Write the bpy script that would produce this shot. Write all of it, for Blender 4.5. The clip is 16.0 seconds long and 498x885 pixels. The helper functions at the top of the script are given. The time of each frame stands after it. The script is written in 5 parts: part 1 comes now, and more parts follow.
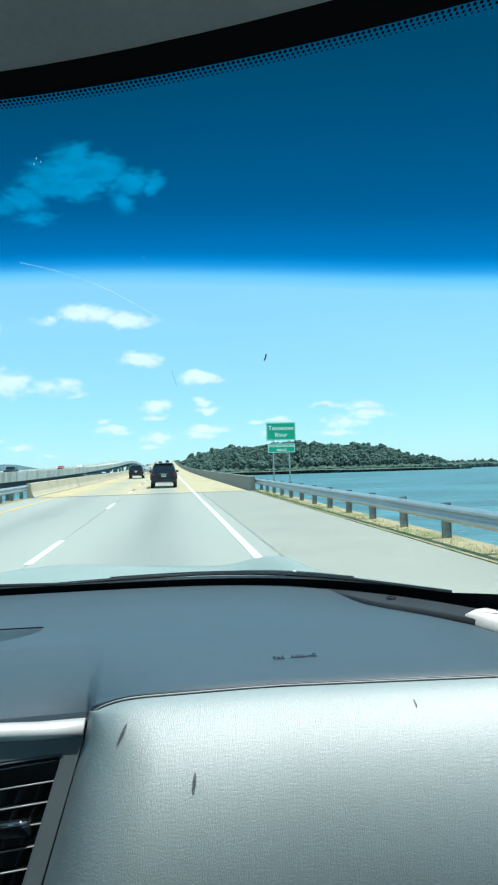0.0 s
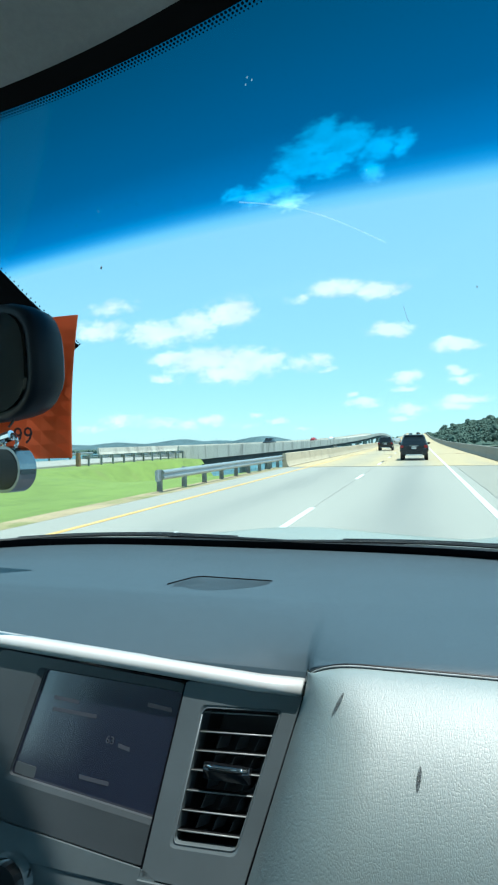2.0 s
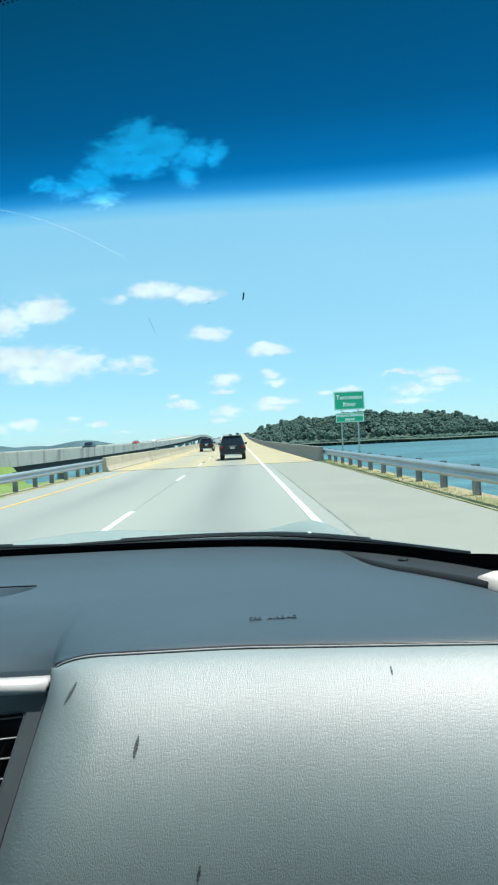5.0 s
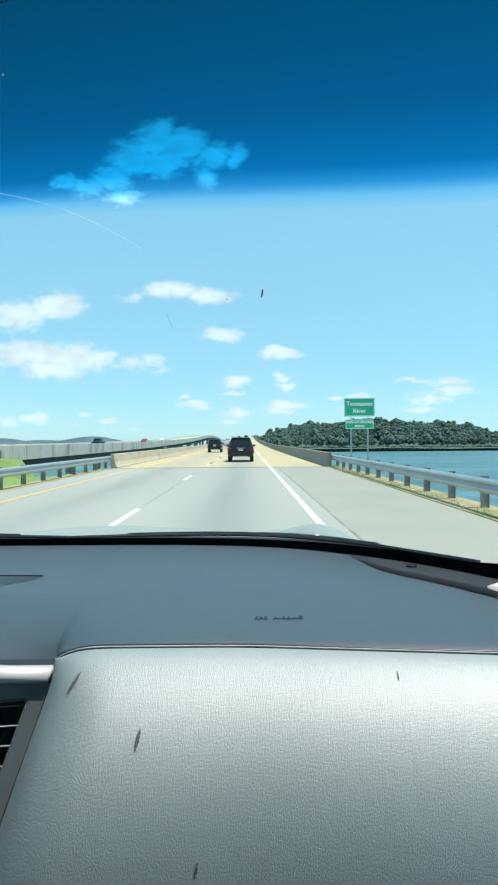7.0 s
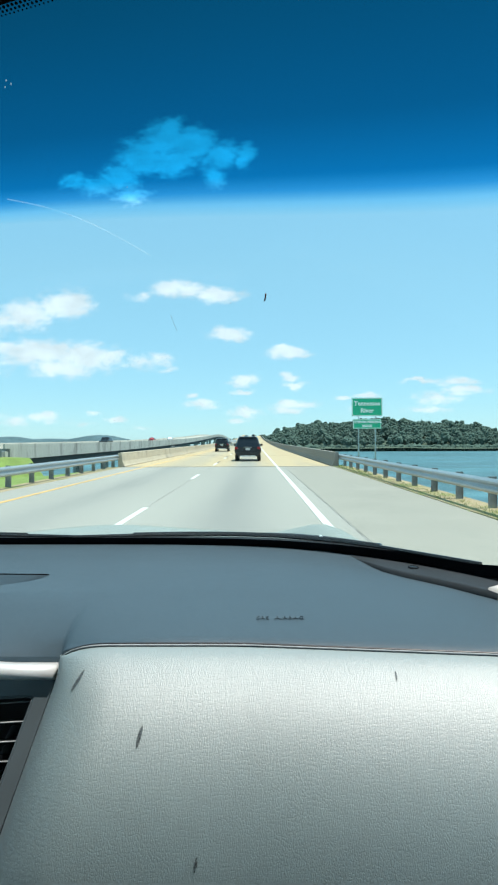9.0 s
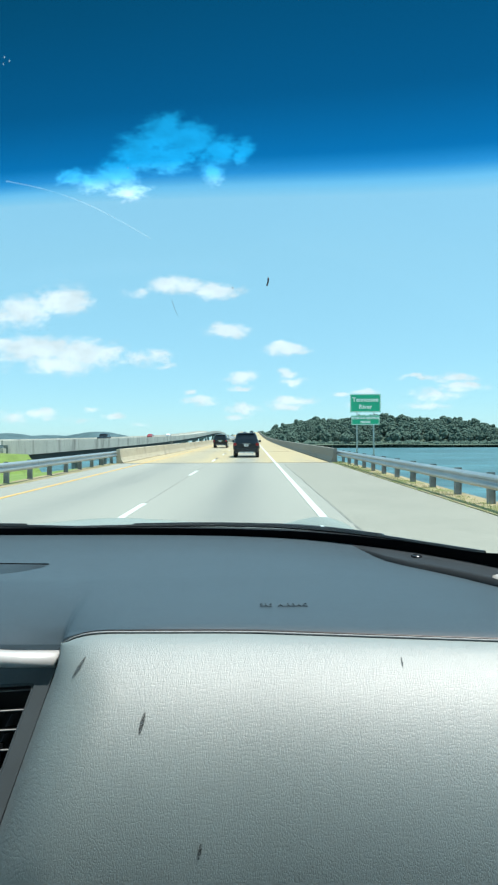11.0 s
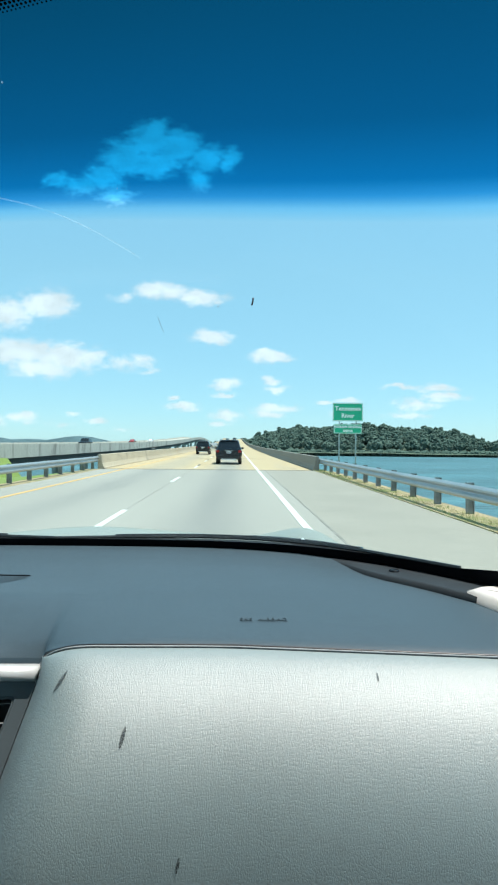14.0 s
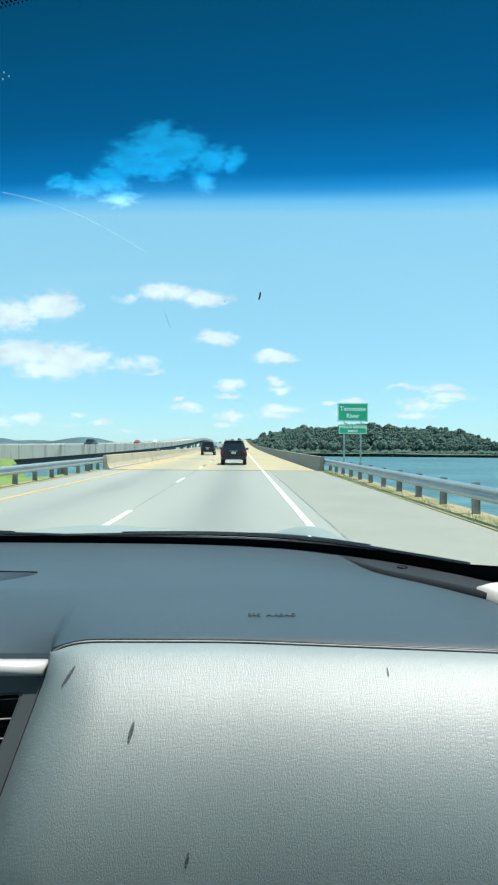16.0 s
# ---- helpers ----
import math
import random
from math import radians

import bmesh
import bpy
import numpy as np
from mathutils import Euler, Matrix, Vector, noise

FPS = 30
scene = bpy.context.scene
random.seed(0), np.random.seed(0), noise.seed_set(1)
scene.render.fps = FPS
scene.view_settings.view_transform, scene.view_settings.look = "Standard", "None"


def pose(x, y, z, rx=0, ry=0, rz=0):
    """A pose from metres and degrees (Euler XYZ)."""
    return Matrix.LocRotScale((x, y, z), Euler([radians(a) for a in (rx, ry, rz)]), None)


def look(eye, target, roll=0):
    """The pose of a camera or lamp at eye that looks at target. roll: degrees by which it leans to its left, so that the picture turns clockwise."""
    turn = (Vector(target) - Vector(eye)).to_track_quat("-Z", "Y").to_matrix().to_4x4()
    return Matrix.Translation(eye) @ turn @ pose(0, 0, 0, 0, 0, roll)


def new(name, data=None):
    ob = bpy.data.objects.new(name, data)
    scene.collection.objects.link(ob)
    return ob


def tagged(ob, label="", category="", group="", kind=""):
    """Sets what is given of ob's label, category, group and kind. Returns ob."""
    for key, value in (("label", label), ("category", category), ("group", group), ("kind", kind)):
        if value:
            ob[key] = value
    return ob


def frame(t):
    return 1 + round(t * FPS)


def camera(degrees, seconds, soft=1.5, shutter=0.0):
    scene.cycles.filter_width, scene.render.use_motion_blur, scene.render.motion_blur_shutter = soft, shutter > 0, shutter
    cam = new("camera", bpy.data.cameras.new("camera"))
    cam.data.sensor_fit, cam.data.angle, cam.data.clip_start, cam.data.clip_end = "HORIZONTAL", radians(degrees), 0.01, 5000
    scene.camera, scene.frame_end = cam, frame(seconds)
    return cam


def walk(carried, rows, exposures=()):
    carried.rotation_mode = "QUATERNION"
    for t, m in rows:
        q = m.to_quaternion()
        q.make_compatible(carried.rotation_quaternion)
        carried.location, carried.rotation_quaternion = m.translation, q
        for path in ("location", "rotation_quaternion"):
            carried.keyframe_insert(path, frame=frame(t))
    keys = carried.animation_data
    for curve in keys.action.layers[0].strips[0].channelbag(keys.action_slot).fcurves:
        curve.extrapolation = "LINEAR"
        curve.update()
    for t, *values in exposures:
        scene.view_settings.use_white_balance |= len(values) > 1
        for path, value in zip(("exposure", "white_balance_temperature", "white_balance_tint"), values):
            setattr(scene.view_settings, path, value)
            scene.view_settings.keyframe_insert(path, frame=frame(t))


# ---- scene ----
cam = camera(47.70, 16.0, soft=2.2)
PATH = [
    (0.0, pose(-0.1272, -0.0808, 1.5517, 92.75, 1.65, -8.19)),
    (0.5, pose(-0.1130, -0.0443, 1.5398, 91.83, 1.11, -0.65)),
    (1.0, pose(-0.1104, -0.0258, 1.5317, 90.81, 0.95, 5.02)),
    (1.5, pose(-0.1149, -0.0214, 1.5298, 90.66, 0.73, 10.74)),
    (2.0, pose(-0.0994, 0.0144, 1.5180, 90.52, 1.11, 16.78)),
    (2.5, pose(-0.1006, -0.0118, 1.5336, 89.85, 0.69, 9.52)),
    (3.0, pose(-0.0351, -0.0348, 1.5153, 89.49, 1.93, 1.48)),
    (3.5, pose(-0.0010, -0.0193, 1.5026, 89.43, 3.14, -1.14)),
    (6.0, pose(0.0158, -0.0286, 1.5197, 90.63, 1.87, -0.65)),
    (6.5, pose(0.0157, -0.0315, 1.5142, 90.67, 0.73, -0.51)),
    (7.0, pose(0.0084, -0.0177, 1.5069, 90.43, 0.44, -0.24)),
    (7.5, pose(0.0095, -0.0194, 1.5074, 90.26, 0.24, 0.07)),
    (8.0, pose(0.0107, -0.0230, 1.5115, 90.27, -0.49, -0.03)),
    (8.5, pose(0.0062, -0.0291, 1.5164, 90.35, 0.31, 0.39)),
    (9.0, pose(0.0151, -0.0283, 1.5110, 90.36, 0.21, 0.50)),
    (11.5, pose(0.0081, -0.0175, 1.4958, 89.96, 0.26, 0.16)),
    (12.0, pose(0.0132, -0.0270, 1.5031, 90.10, 0.11, -0.53)),
    (12.5, pose(0.0134, -0.0278, 1.5053, 90.20, -0.35, -1.23)),
    (13.0, pose(0.0195, -0.0305, 1.5032, 90.28, 0.16, -1.47)),
    (13.5, pose(0.0177, -0.0352, 1.5077, 90.51, -0.10, -1.54)),
    (14.0, pose(0.0084, -0.0340, 1.5100, 90.71, -0.59, -1.44)),
    (14.5, pose(0.0121, -0.0363, 1.5118, 90.75, 0.05, -1.07)),
    (15.0, pose(0.0069, -0.0308, 1.5017, 90.84, 0.08, -0.91)),
    (15.5, pose(0.0083, -0.0351, 1.5081, 90.82, -0.09, -0.90)),
    (16.0, pose(0.0046, -0.0298, 1.5016, 90.77, -0.46, -0.95)),
]
walk(cam, PATH, [(0.0, 0.68, 6150, 6), (1.0, 0.60, 6150, 6), (1.5, 0.58, 6100, 6), (2.0, 0.78, 6150, 4), (2.5, 0.72, 6200, 5), (3.5, 0.62, 6300, 8), (6.0, 0.62, 6500, 10), (16.0, 0.62, 6550, 10)])

# ---------------- world, sun, exposure ----------------
SUN_EL, SUN_AZ = 74.0, 98.0          # degrees; azimuth to the right of the road's direction

# clouds: place, half width, half height, strength on the sky straight ahead, in thousandths of the distance
PUFFS = """
-170 548 70 20 .8; -40 562 75 24 1; 40 556 55 26 1; 108 536 52 26 1; -140 505 60 16 .5
-10 612 60 14 .8; 60 622 90 24 1; 140 630 75 26 1; 100 650 70 18 .8; -25 652 36 10 .6; 190 628 30 14 .8
245 640 40 13 .45; 275 636 30 12 .5; 290 650 20 7 .4
295 508 38 16 1; 375 521 46 14 1; 330 516 40 12 .8; 245 520 22 9 .4
400 590 42 13 1; 504 624 42 10 1; 425 674 31 9 .9; 420 690 24 6 .8; 505 666 24 10 .75; 518 680 26 7 .7
332 695 16 6 .7; 352 713 34 9 .85; 512 713 42 9 .85; 500 724 36 8 .7; 425 730 36 9 .7; 412 745 30 6 .5
640 700 26 7 .8; 600 706 22 5 .6; 635 728 34 6 .6; 735 676 36 5 .6; 800 678 44 8 .75; 815 692 44 8 .75; 770 704 46 10 .75; 750 722 46 8 .55
70 740 32 11 .85; 20 745 34 12 .6; 160 726 14 5 .6; 195 742 18 6 .6; -40 738 50 12 .5; -120 730 50 14 .5; 130 746 30 6 .3
240 754 30 4 .3; -190 742 45 10 .4
290 238 46 34 1.0; 335 252 50 34 1.0; 385 268 46 26 .9; 245 272 50 34 .95; 205 312 44 26 .8; 225 345 40 18 .55; 128 312 28 15 .6; 165 322 36 18 .7; 372 306 24 26 .7; 300 282 52 26 .9; 428 272 22 26 .7; 300 215 26 16 .7
"""


def build_world():
    w = bpy.data.worlds.new("sky")
    scene.world = w
    w.use_nodes = True
    nt = w.node_tree
    N, L = nt.nodes, nt.links
    N.clear()
    out, bg = N.new("ShaderNodeOutputWorld"), N.new("ShaderNodeBackground")
    sky = N.new("ShaderNodeTexSky")
    sky.sky_type, sky.sun_disc = "NISHITA", False
    sky.sun_elevation, sky.sun_rotation = radians(SUN_EL), radians(SUN_AZ)
    sky.air_density, sky.dust_density, sky.ozone_density = 1.0, 0.3, 2.5
    tc = N.new("ShaderNodeTexCoord")
    sep = N.new("ShaderNodeSeparateXYZ")
    L.new(tc.outputs["Generated"], sep.inputs[0])

    def m(op, a, b=None, c=None):
        n = N.new("ShaderNodeMath")
        n.operation = op
        for i, v in enumerate((a, b, c)):
            if v is None:
                continue
            if isinstance(v, (int, float)):
                n.inputs[i].default_value = v
            else:
                L.new(v, n.inputs[i])
        return n.outputs[0]

    y = m("MAXIMUM", sep.outputs["Y"], 0.05)
    u, v = m("DIVIDE", sep.outputs["X"], y), m("DIVIDE", sep.outputs["Z"], y)
    uv = N.new("ShaderNodeCombineXYZ")
    L.new(u, uv.inputs[0])
    L.new(v, uv.inputs[1])
    # warp, so that the outlines curl
    big, fine = N.new("ShaderNodeTexNoise"), N.new("ShaderNodeTexNoise")
    big.inputs["Scale"].default_value, big.inputs["Detail"].default_value = 24, 8
    fine.inputs["Scale"].default_value, fine.inputs["Detail"].default_value, fine.inputs["Roughness"].default_value = 60, 8, 0.62
    flat = N.new("ShaderNodeMapping")
    flat.inputs["Scale"].default_value = (0.75, 1.3, 1)
    L.new(uv.outputs[0], flat.inputs[0])
    L.new(flat.outputs[0], big.inputs["Vector"])
    L.new(flat.outputs[0], fine.inputs["Vector"])
    warp = N.new("ShaderNodeVectorMath")
    warp.operation = "MULTIPLY_ADD"
    L.new(big.outputs["Color"], warp.inputs[0])
    warp.inputs[1].default_value, warp.inputs[2].default_value = (0.048, 0.030, 0), (-0.024, -0.015, 0)
    pos = N.new("ShaderNodeVectorMath")
    L.new(uv.outputs[0], pos.inputs[0])
    L.new(warp.outputs[0], pos.inputs[1])
    total = 0.0
    for item in PUFFS.replace("\n", ";").split(";"):
        if not item.strip():
            continue
        px, py, hw, hh, s = (float(a) for a in item.split())
        s = s ** 0.75 * (1.05 if py < 400 else 1.0)
        cu, cv = (px - 443) / 999, (789 - py) / 999
        d = N.new("ShaderNodeVectorMath")
        d.operation = "SUBTRACT"
        L.new(pos.outputs[0], d.inputs[0])
        d.inputs[1].default_value = (cu, cv, 0)
        k = N.new("ShaderNodeVectorMath")
        k.operation = "MULTIPLY"
        L.new(d.outputs[0], k.inputs[0])
        k.inputs[1].default_value = (999 / hw / 1.25, 999 / hh / 1.35, 0)
        q = N.new("ShaderNodeVectorMath")
        q.operation = "LENGTH"
        L.new(k.outputs[0], q.inputs[0])
        f = m("MULTIPLY", m("SUBTRACT", 1.0, q.outputs["Value"]), s)
        total = m("MAXIMUM", total, f)
    # density: soft edged, broken by fine noise
    dens = m("ADD", total, m("MULTIPLY", m("SUBTRACT", fine.outputs["Fac"], 0.52), 1.05))
    ramp = N.new("ShaderNodeMapRange")
    ramp.interpolation_type = "SMOOTHSTEP"
    ramp.inputs["From Min"].default_value, ramp.inputs["From Max"].default_value = 0.02, 0.66
    L.new(dens, ramp.inputs["Value"])
    amount = m("MULTIPLY", m("MULTIPLY", ramp.outputs[0], m("GREATER_THAN", total, 0.001)), m("GREATER_THAN", sep.outputs["Y"], 0.06))
    mix = N.new("ShaderNodeMix")
    mix.data_type = "RGBA"
    L.new(m("MULTIPLY", amount, 0.82), mix.inputs["Factor"])
    # thin even summer haze over the clear sky
    haze = N.new("ShaderNodeMix")
    haze.data_type = "RGBA"
    haze.inputs["Factor"].default_value = 0.6
    L.new(sky.outputs[0], haze.inputs["A"])
    haze.inputs["B"].default_value = (*HAZE, 1)
    L.new(haze.outputs["Result"], mix.inputs["A"])
    # far low clouds are dimmed by haze, high ones stand in full sun; undersides are greyer
    lum = N.new("ShaderNodeMapRange")
    lum.inputs["From Min"].default_value, lum.inputs["From Max"].default_value = 0.30, 0.56
    lum.inputs["To Min"].default_value, lum.inputs["To Max"].default_value = CLOUD * 0.81, CLOUD * 1.6
    lum.interpolation_type = "SMOOTHSTEP"
    L.new(v, lum.inputs["Value"])
    lit = m("MULTIPLY", lum.outputs[0], m("MULTIPLY_ADD", big.outputs["Fac"], 0.7, 0.62))
    tone = N.new("ShaderNodeCombineColor")
    for k, c in enumerate((0.95, 1.0, 1.05)):
        L.new(m("MULTIPLY", lit, c), tone.inputs[k])
    L.new(tone.outputs[0], mix.inputs["B"])
    L.new(mix.outputs["Result"], bg.inputs["Color"])
    bg.inputs["Strength"].default_value = SKY
    L.new(bg.outputs[0], out.inputs[0])


SKY, CLOUD, HAZE = 0.11, 7.8, (2.28, 5.0, 6.15)
build_world()
sun = new("sun", bpy.data.lights.new("sun", "SUN"))
sun.data.energy, sun.data.angle, sun.data.color = 4.3, radians(0.55), (1.0, 0.95, 0.88)
_e, _a = radians(SUN_EL), radians(SUN_AZ)
sun.matrix_world = look((0, 0, 0), (-math.cos(_e) * math.sin(_a), -math.cos(_e) * math.cos(_a), -math.sin(_e)))
sun.location = (20, 20, 60)


# ---------------- materials ----------------
def mat(name, base, rough=0.6, metal=0.0, var=0.15, scale=4.0, bump=0.0, bump_scale=60.0, stretch=(1, 1, 1), spec=0.5, coat=0.0, fine=None, each=0.0, dirt=None, dirt_scale=0.6, dirt_amount=0.5):
    """A surface with colour variation at two sizes, optional stains, and relief."""
    ma = bpy.data.materials.new(name)
    ma.use_nodes = True
    nt = ma.node_tree
    N, L = nt.nodes, nt.links
    b = N["Principled BSDF"]
    b.inputs["Roughness"].default_value, b.inputs["Metallic"].default_value = rough, metal
    b.inputs["Specular IOR Level"].default_value, b.inputs["Coat Weight"].default_value = spec, coat
    b.inputs["Coat Roughness"].default_value = 0.05
    tc, mp = N.new("ShaderNodeTexCoord"), N.new("ShaderNodeMapping")
    mp.inputs["Scale"].default_value = stretch
    L.new(tc.outputs["Object"], mp.inputs[0])

    def noise_(s, detail=4):
        n = N.new("ShaderNodeTexNoise")
        n.inputs["Scale"].default_value, n.inputs["Detail"].default_value = s, detail
        L.new(mp.outputs[0], n.inputs["Vector"])
        return n.outputs["Fac"]

    def blend(fac, a, c, lo=0.35, hi=0.65):
        r = N.new("ShaderNodeMapRange")
        r.inputs["From Min"].default_value, r.inputs["From Max"].default_value = lo, hi
        L.new(fac, r.inputs["Value"])
        x = N.new("ShaderNodeMix")
        x.data_type = "RGBA"
        L.new(r.outputs[0], x.inputs["Factor"])
        for key, val in (("A", a), ("B", c)):
            if isinstance(val, tuple):
                x.inputs[key].default_value = (*val, 1)
            else:
                L.new(val, x.inputs[key])
        return x.outputs["Result"]

    lo, hi = tuple(c * (1 - var) for c in base), tuple(min(1, c * (1 + var)) for c in base)
    col = blend(noise_(scale), lo, hi)
    if fine:
        col2 = blend(noise_(fine, 6), tuple(c * (1 - var) for c in base), tuple(min(1, c * (1 + var)) for c in base))
        x = N.new("ShaderNodeMix")
        x.data_type = "RGBA"
        x.inputs["Factor"].default_value = 0.5
        L.new(col, x.inputs["A"])
        L.new(col2, x.inputs["B"])
        col = x.outputs["Result"]
    if dirt:
        col = blend(noise_(dirt_scale, 7), col, dirt, 1 - dirt_amount, 1.25 - dirt_amount)
    if each:
        oi = N.new("ShaderNodeObjectInfo")
        h = N.new("ShaderNodeHueSaturation")
        r = N.new("ShaderNodeMapRange")
        r.inputs["To Min"].default_value, r.inputs["To Max"].default_value = 1 - each, 1 + each
        L.new(oi.outputs["Random"], r.inputs["Value"])
        L.new(r.outputs[0], h.inputs["Value"])
        L.new(col, h.inputs["Color"])
        col = h.outputs["Color"]
    L.new(col, b.inputs["Base Color"])
    if bump:
        bp = N.new("ShaderNodeBump")
        bp.inputs["Strength"].default_value, bp.inputs["Distance"].default_value = bump, 0.5 / bump_scale
        L.new(noise_(bump_scale, 5), bp.inputs["Height"])
        L.new(bp.outputs[0], b.inputs["Normal"])
    return ma


def leather(name, base, rough, cell, strength, stretch, spec=0.5):
    """Embossed grain: crackled cells over fine noise."""
    ma = mat(name, base, rough, var=0.06, scale=5, fine=80, spec=spec)
    nt = ma.node_tree
    N, L = nt.nodes, nt.links
    b = N["Principled BSDF"]
    tc, mp = N.new("ShaderNodeTexCoord"), N.new("ShaderNodeMapping")
    mp.inputs["Scale"].default_value = stretch
    L.new(tc.outputs["Object"], mp.inputs[0])
    nz = N.new("ShaderNodeTexNoise")
    nz.inputs["Scale"].default_value, nz.inputs["Detail"].default_value = cell * 0.5, 3
    L.new(mp.outputs[0], nz.inputs["Vector"])
    ad = N.new("ShaderNodeVectorMath")
    ad.operation = "MULTIPLY_ADD"
    L.new(nz.outputs["Color"], ad.inputs[0])
    ad.inputs[1].default_value = (1.6 / cell,) * 3
    L.new(mp.outputs[0], ad.inputs[2])
    vo = N.new("ShaderNodeTexVoronoi")
    vo.feature = "DISTANCE_TO_EDGE"
    vo.inputs["Scale"].default_value = cell
    L.new(ad.outputs[0], vo.inputs["Vector"])
    mr = N.new("ShaderNodeMapRange")
    mr.inputs["From Max"].default_value = 0.22
    L.new(vo.outputs["Distance"], mr.inputs["Value"])
    bp = N.new("ShaderNodeBump")
    bp.inputs["Strength"].default_value, bp.inputs["Distance"].default_value = strength, 0.0012
    L.new(mr.outputs[0], bp.inputs["Height"])
    L.new(bp.outputs[0], b.inputs["Normal"])
    return ma


M = {}
M["dash"] = leather("soft_dash_plastic", (0.042, 0.071, 0.091), 0.48, 700, 0.2, (1, 1, 1), 0.35)
M["pad"] = leather("grained_airbag_skin", (0.134, 0.188, 0.188), 0.60, 600, 0.22, (1, 0.42, 0.42), 0.8)
M["pad"].node_tree.nodes["Principled BSDF"].inputs["IOR"].default_value = 2.05
M["black"] = mat("black_plastic", (0.012, 0.013, 0.015), 0.4, var=0.2, scale=8, bump=0.1, bump_scale=400)
M["frit"] = mat("black_ceramic_frit", (0.003, 0.004, 0.006), 0.8, var=0.1, spec=0.08)
M["gloss_black"] = mat("gloss_black", (0.010, 0.012, 0.015), 0.12, var=0.1)
M["satin_black"] = mat("satin_blue_black_plastic", (0.007, 0.013, 0.021), 0.5, var=0.1, scale=8, spec=0.25)
M["darkgrey"] = mat("dark_grey_plastic", (0.10, 0.127, 0.137), 0.42, var=0.1, scale=8, bump=0.08, bump_scale=500)
M["bezel"] = mat("grey_satin_bezel", (0.118, 0.147, 0.160), 0.38, metal=0.15, var=0.08, scale=10)
# pale tone of the highlight painted along the vent slats' front edges
M["slat"] = mat("slat_highlight", (0.22, 0.25, 0.255), 0.35, var=0.05)
M["surround"] = mat("near_black_surround", (0.055, 0.066, 0.073), 0.42, var=0.12, scale=8, bump=0.08, bump_scale=500)
M["silver"] = mat("satin_silver_trim", (0.60, 0.63, 0.63), 0.40, metal=0.25, var=0.05, scale=10)
M["gunmetal"] = mat("polished_gunmetal", (0.30, 0.31, 0.32), 0.16, metal=1.0, var=0.1, scale=60)
M["chrome"] = mat("chrome", (0.8, 0.8, 0.8), 0.06, metal=1.0, var=0.03)
M["headliner"] = mat("grey_headliner_cloth", (0.26, 0.295, 0.31), 0.95, var=0.08, scale=6, fine=120, bump=0.25, bump_scale=700)
M["pillar"] = mat("pale_grey_pillar_trim", (0.62, 0.62, 0.60), 0.7, var=0.05, scale=6, bump=0.15, bump_scale=500)
M["thread"] = mat("grey_stitching", (0.30, 0.33, 0.34), 0.8, var=0.1, scale=90)
M["text"] = mat("dark_moulded_lettering", (0.048, 0.064, 0.075), 0.4)
M["demister"] = mat("dark_demister_plastic", (0.024, 0.033, 0.040), 0.6, var=0.1, spec=0.2, scale=9, bump=0.1, bump_scale=500)
M["paint"] = mat("pearl_silver_paint", (0.27, 0.285, 0.25), 0.45, metal=0.1, var=0.03, coat=0.15, spec=0.3)
M["orange"] = mat("orange_card", (0.82, 0.21, 0.08), 0.75, var=0.06, scale=9, fine=60)
M["ink"] = mat("dark_ink", (0.03, 0.02, 0.03), 0.7)
M["screen_grey"] = mat("unlit_screen_glass", (0.014, 0.017, 0.034), 0.16, var=0.12, scale=3, spec=0.9)
M["arm"] = mat("satin_wiper_arm", (0.07, 0.075, 0.08), 0.22, metal=0.5, var=0.15, scale=30)
M["asphalt"] = mat("worn_pale_asphalt", (0.295, 0.285, 0.250), 0.9, var=0.08, scale=0.25, fine=14, bump=0.5, bump_scale=60, stretch=(1.6, 0.25, 1), dirt=(0.225, 0.22, 0.20), dirt_scale=0.35, dirt_amount=0.4)
M["concrete_road"] = mat("tan_concrete_deck", (0.43, 0.335, 0.20), 0.9, var=0.08, scale=0.3, fine=9, bump=0.4, bump_scale=50, stretch=(1.5, 0.3, 1), dirt=(0.30, 0.26, 0.19), dirt_scale=0.3, dirt_amount=0.45)
M["white_line"] = mat("white_road_paint", (0.58, 0.58, 0.545), 0.7, var=0.10, scale=2, fine=30, dirt=(0.45, 0.44, 0.40), dirt_scale=2, dirt_amount=0.35)
M["shoulder"] = mat("beige_shoulder_asphalt", (0.268, 0.252, 0.212), 0.9, var=0.10, scale=0.5, fine=14, bump=0.15, bump_scale=90, dirt=(0.215, 0.205, 0.175), dirt_scale=0.8, dirt_amount=0.4)
M["seam"] = mat("tarred_joint", (0.228, 0.224, 0.202), 0.9, var=0.3, scale=3)
M["yellow_line"] = mat("yellow_road_paint", (0.60, 0.355, 0.11), 0.7, var=0.12, scale=2, fine=30, dirt=(0.45, 0.36, 0.2), dirt_scale=1.5, dirt_amount=0.45)
M["black_line"] = mat("black_paint_and_shade", (0.07, 0.065, 0.06), 0.8, var=0.2, scale=3)
M["barrier"] = mat("weathered_barrier_concrete", (0.43, 0.365, 0.270), 0.9, var=0.12, scale=0.8, fine=10, bump=0.4, bump_scale=25, dirt=(0.20, 0.175, 0.135), dirt_scale=0.7, dirt_amount=0.46, each=0.04)
# darker, greyer copy of barrier: the right parapet's shade is in the colour
M["barrier_shade"] = mat("shade_grey_barrier_concrete", (0.235, 0.225, 0.195), 0.9, var=0.14, scale=0.8, fine=10, bump=0.4, bump_scale=25, dirt=(0.13, 0.122, 0.105), dirt_scale=0.8, dirt_amount=0.5, each=0.05)
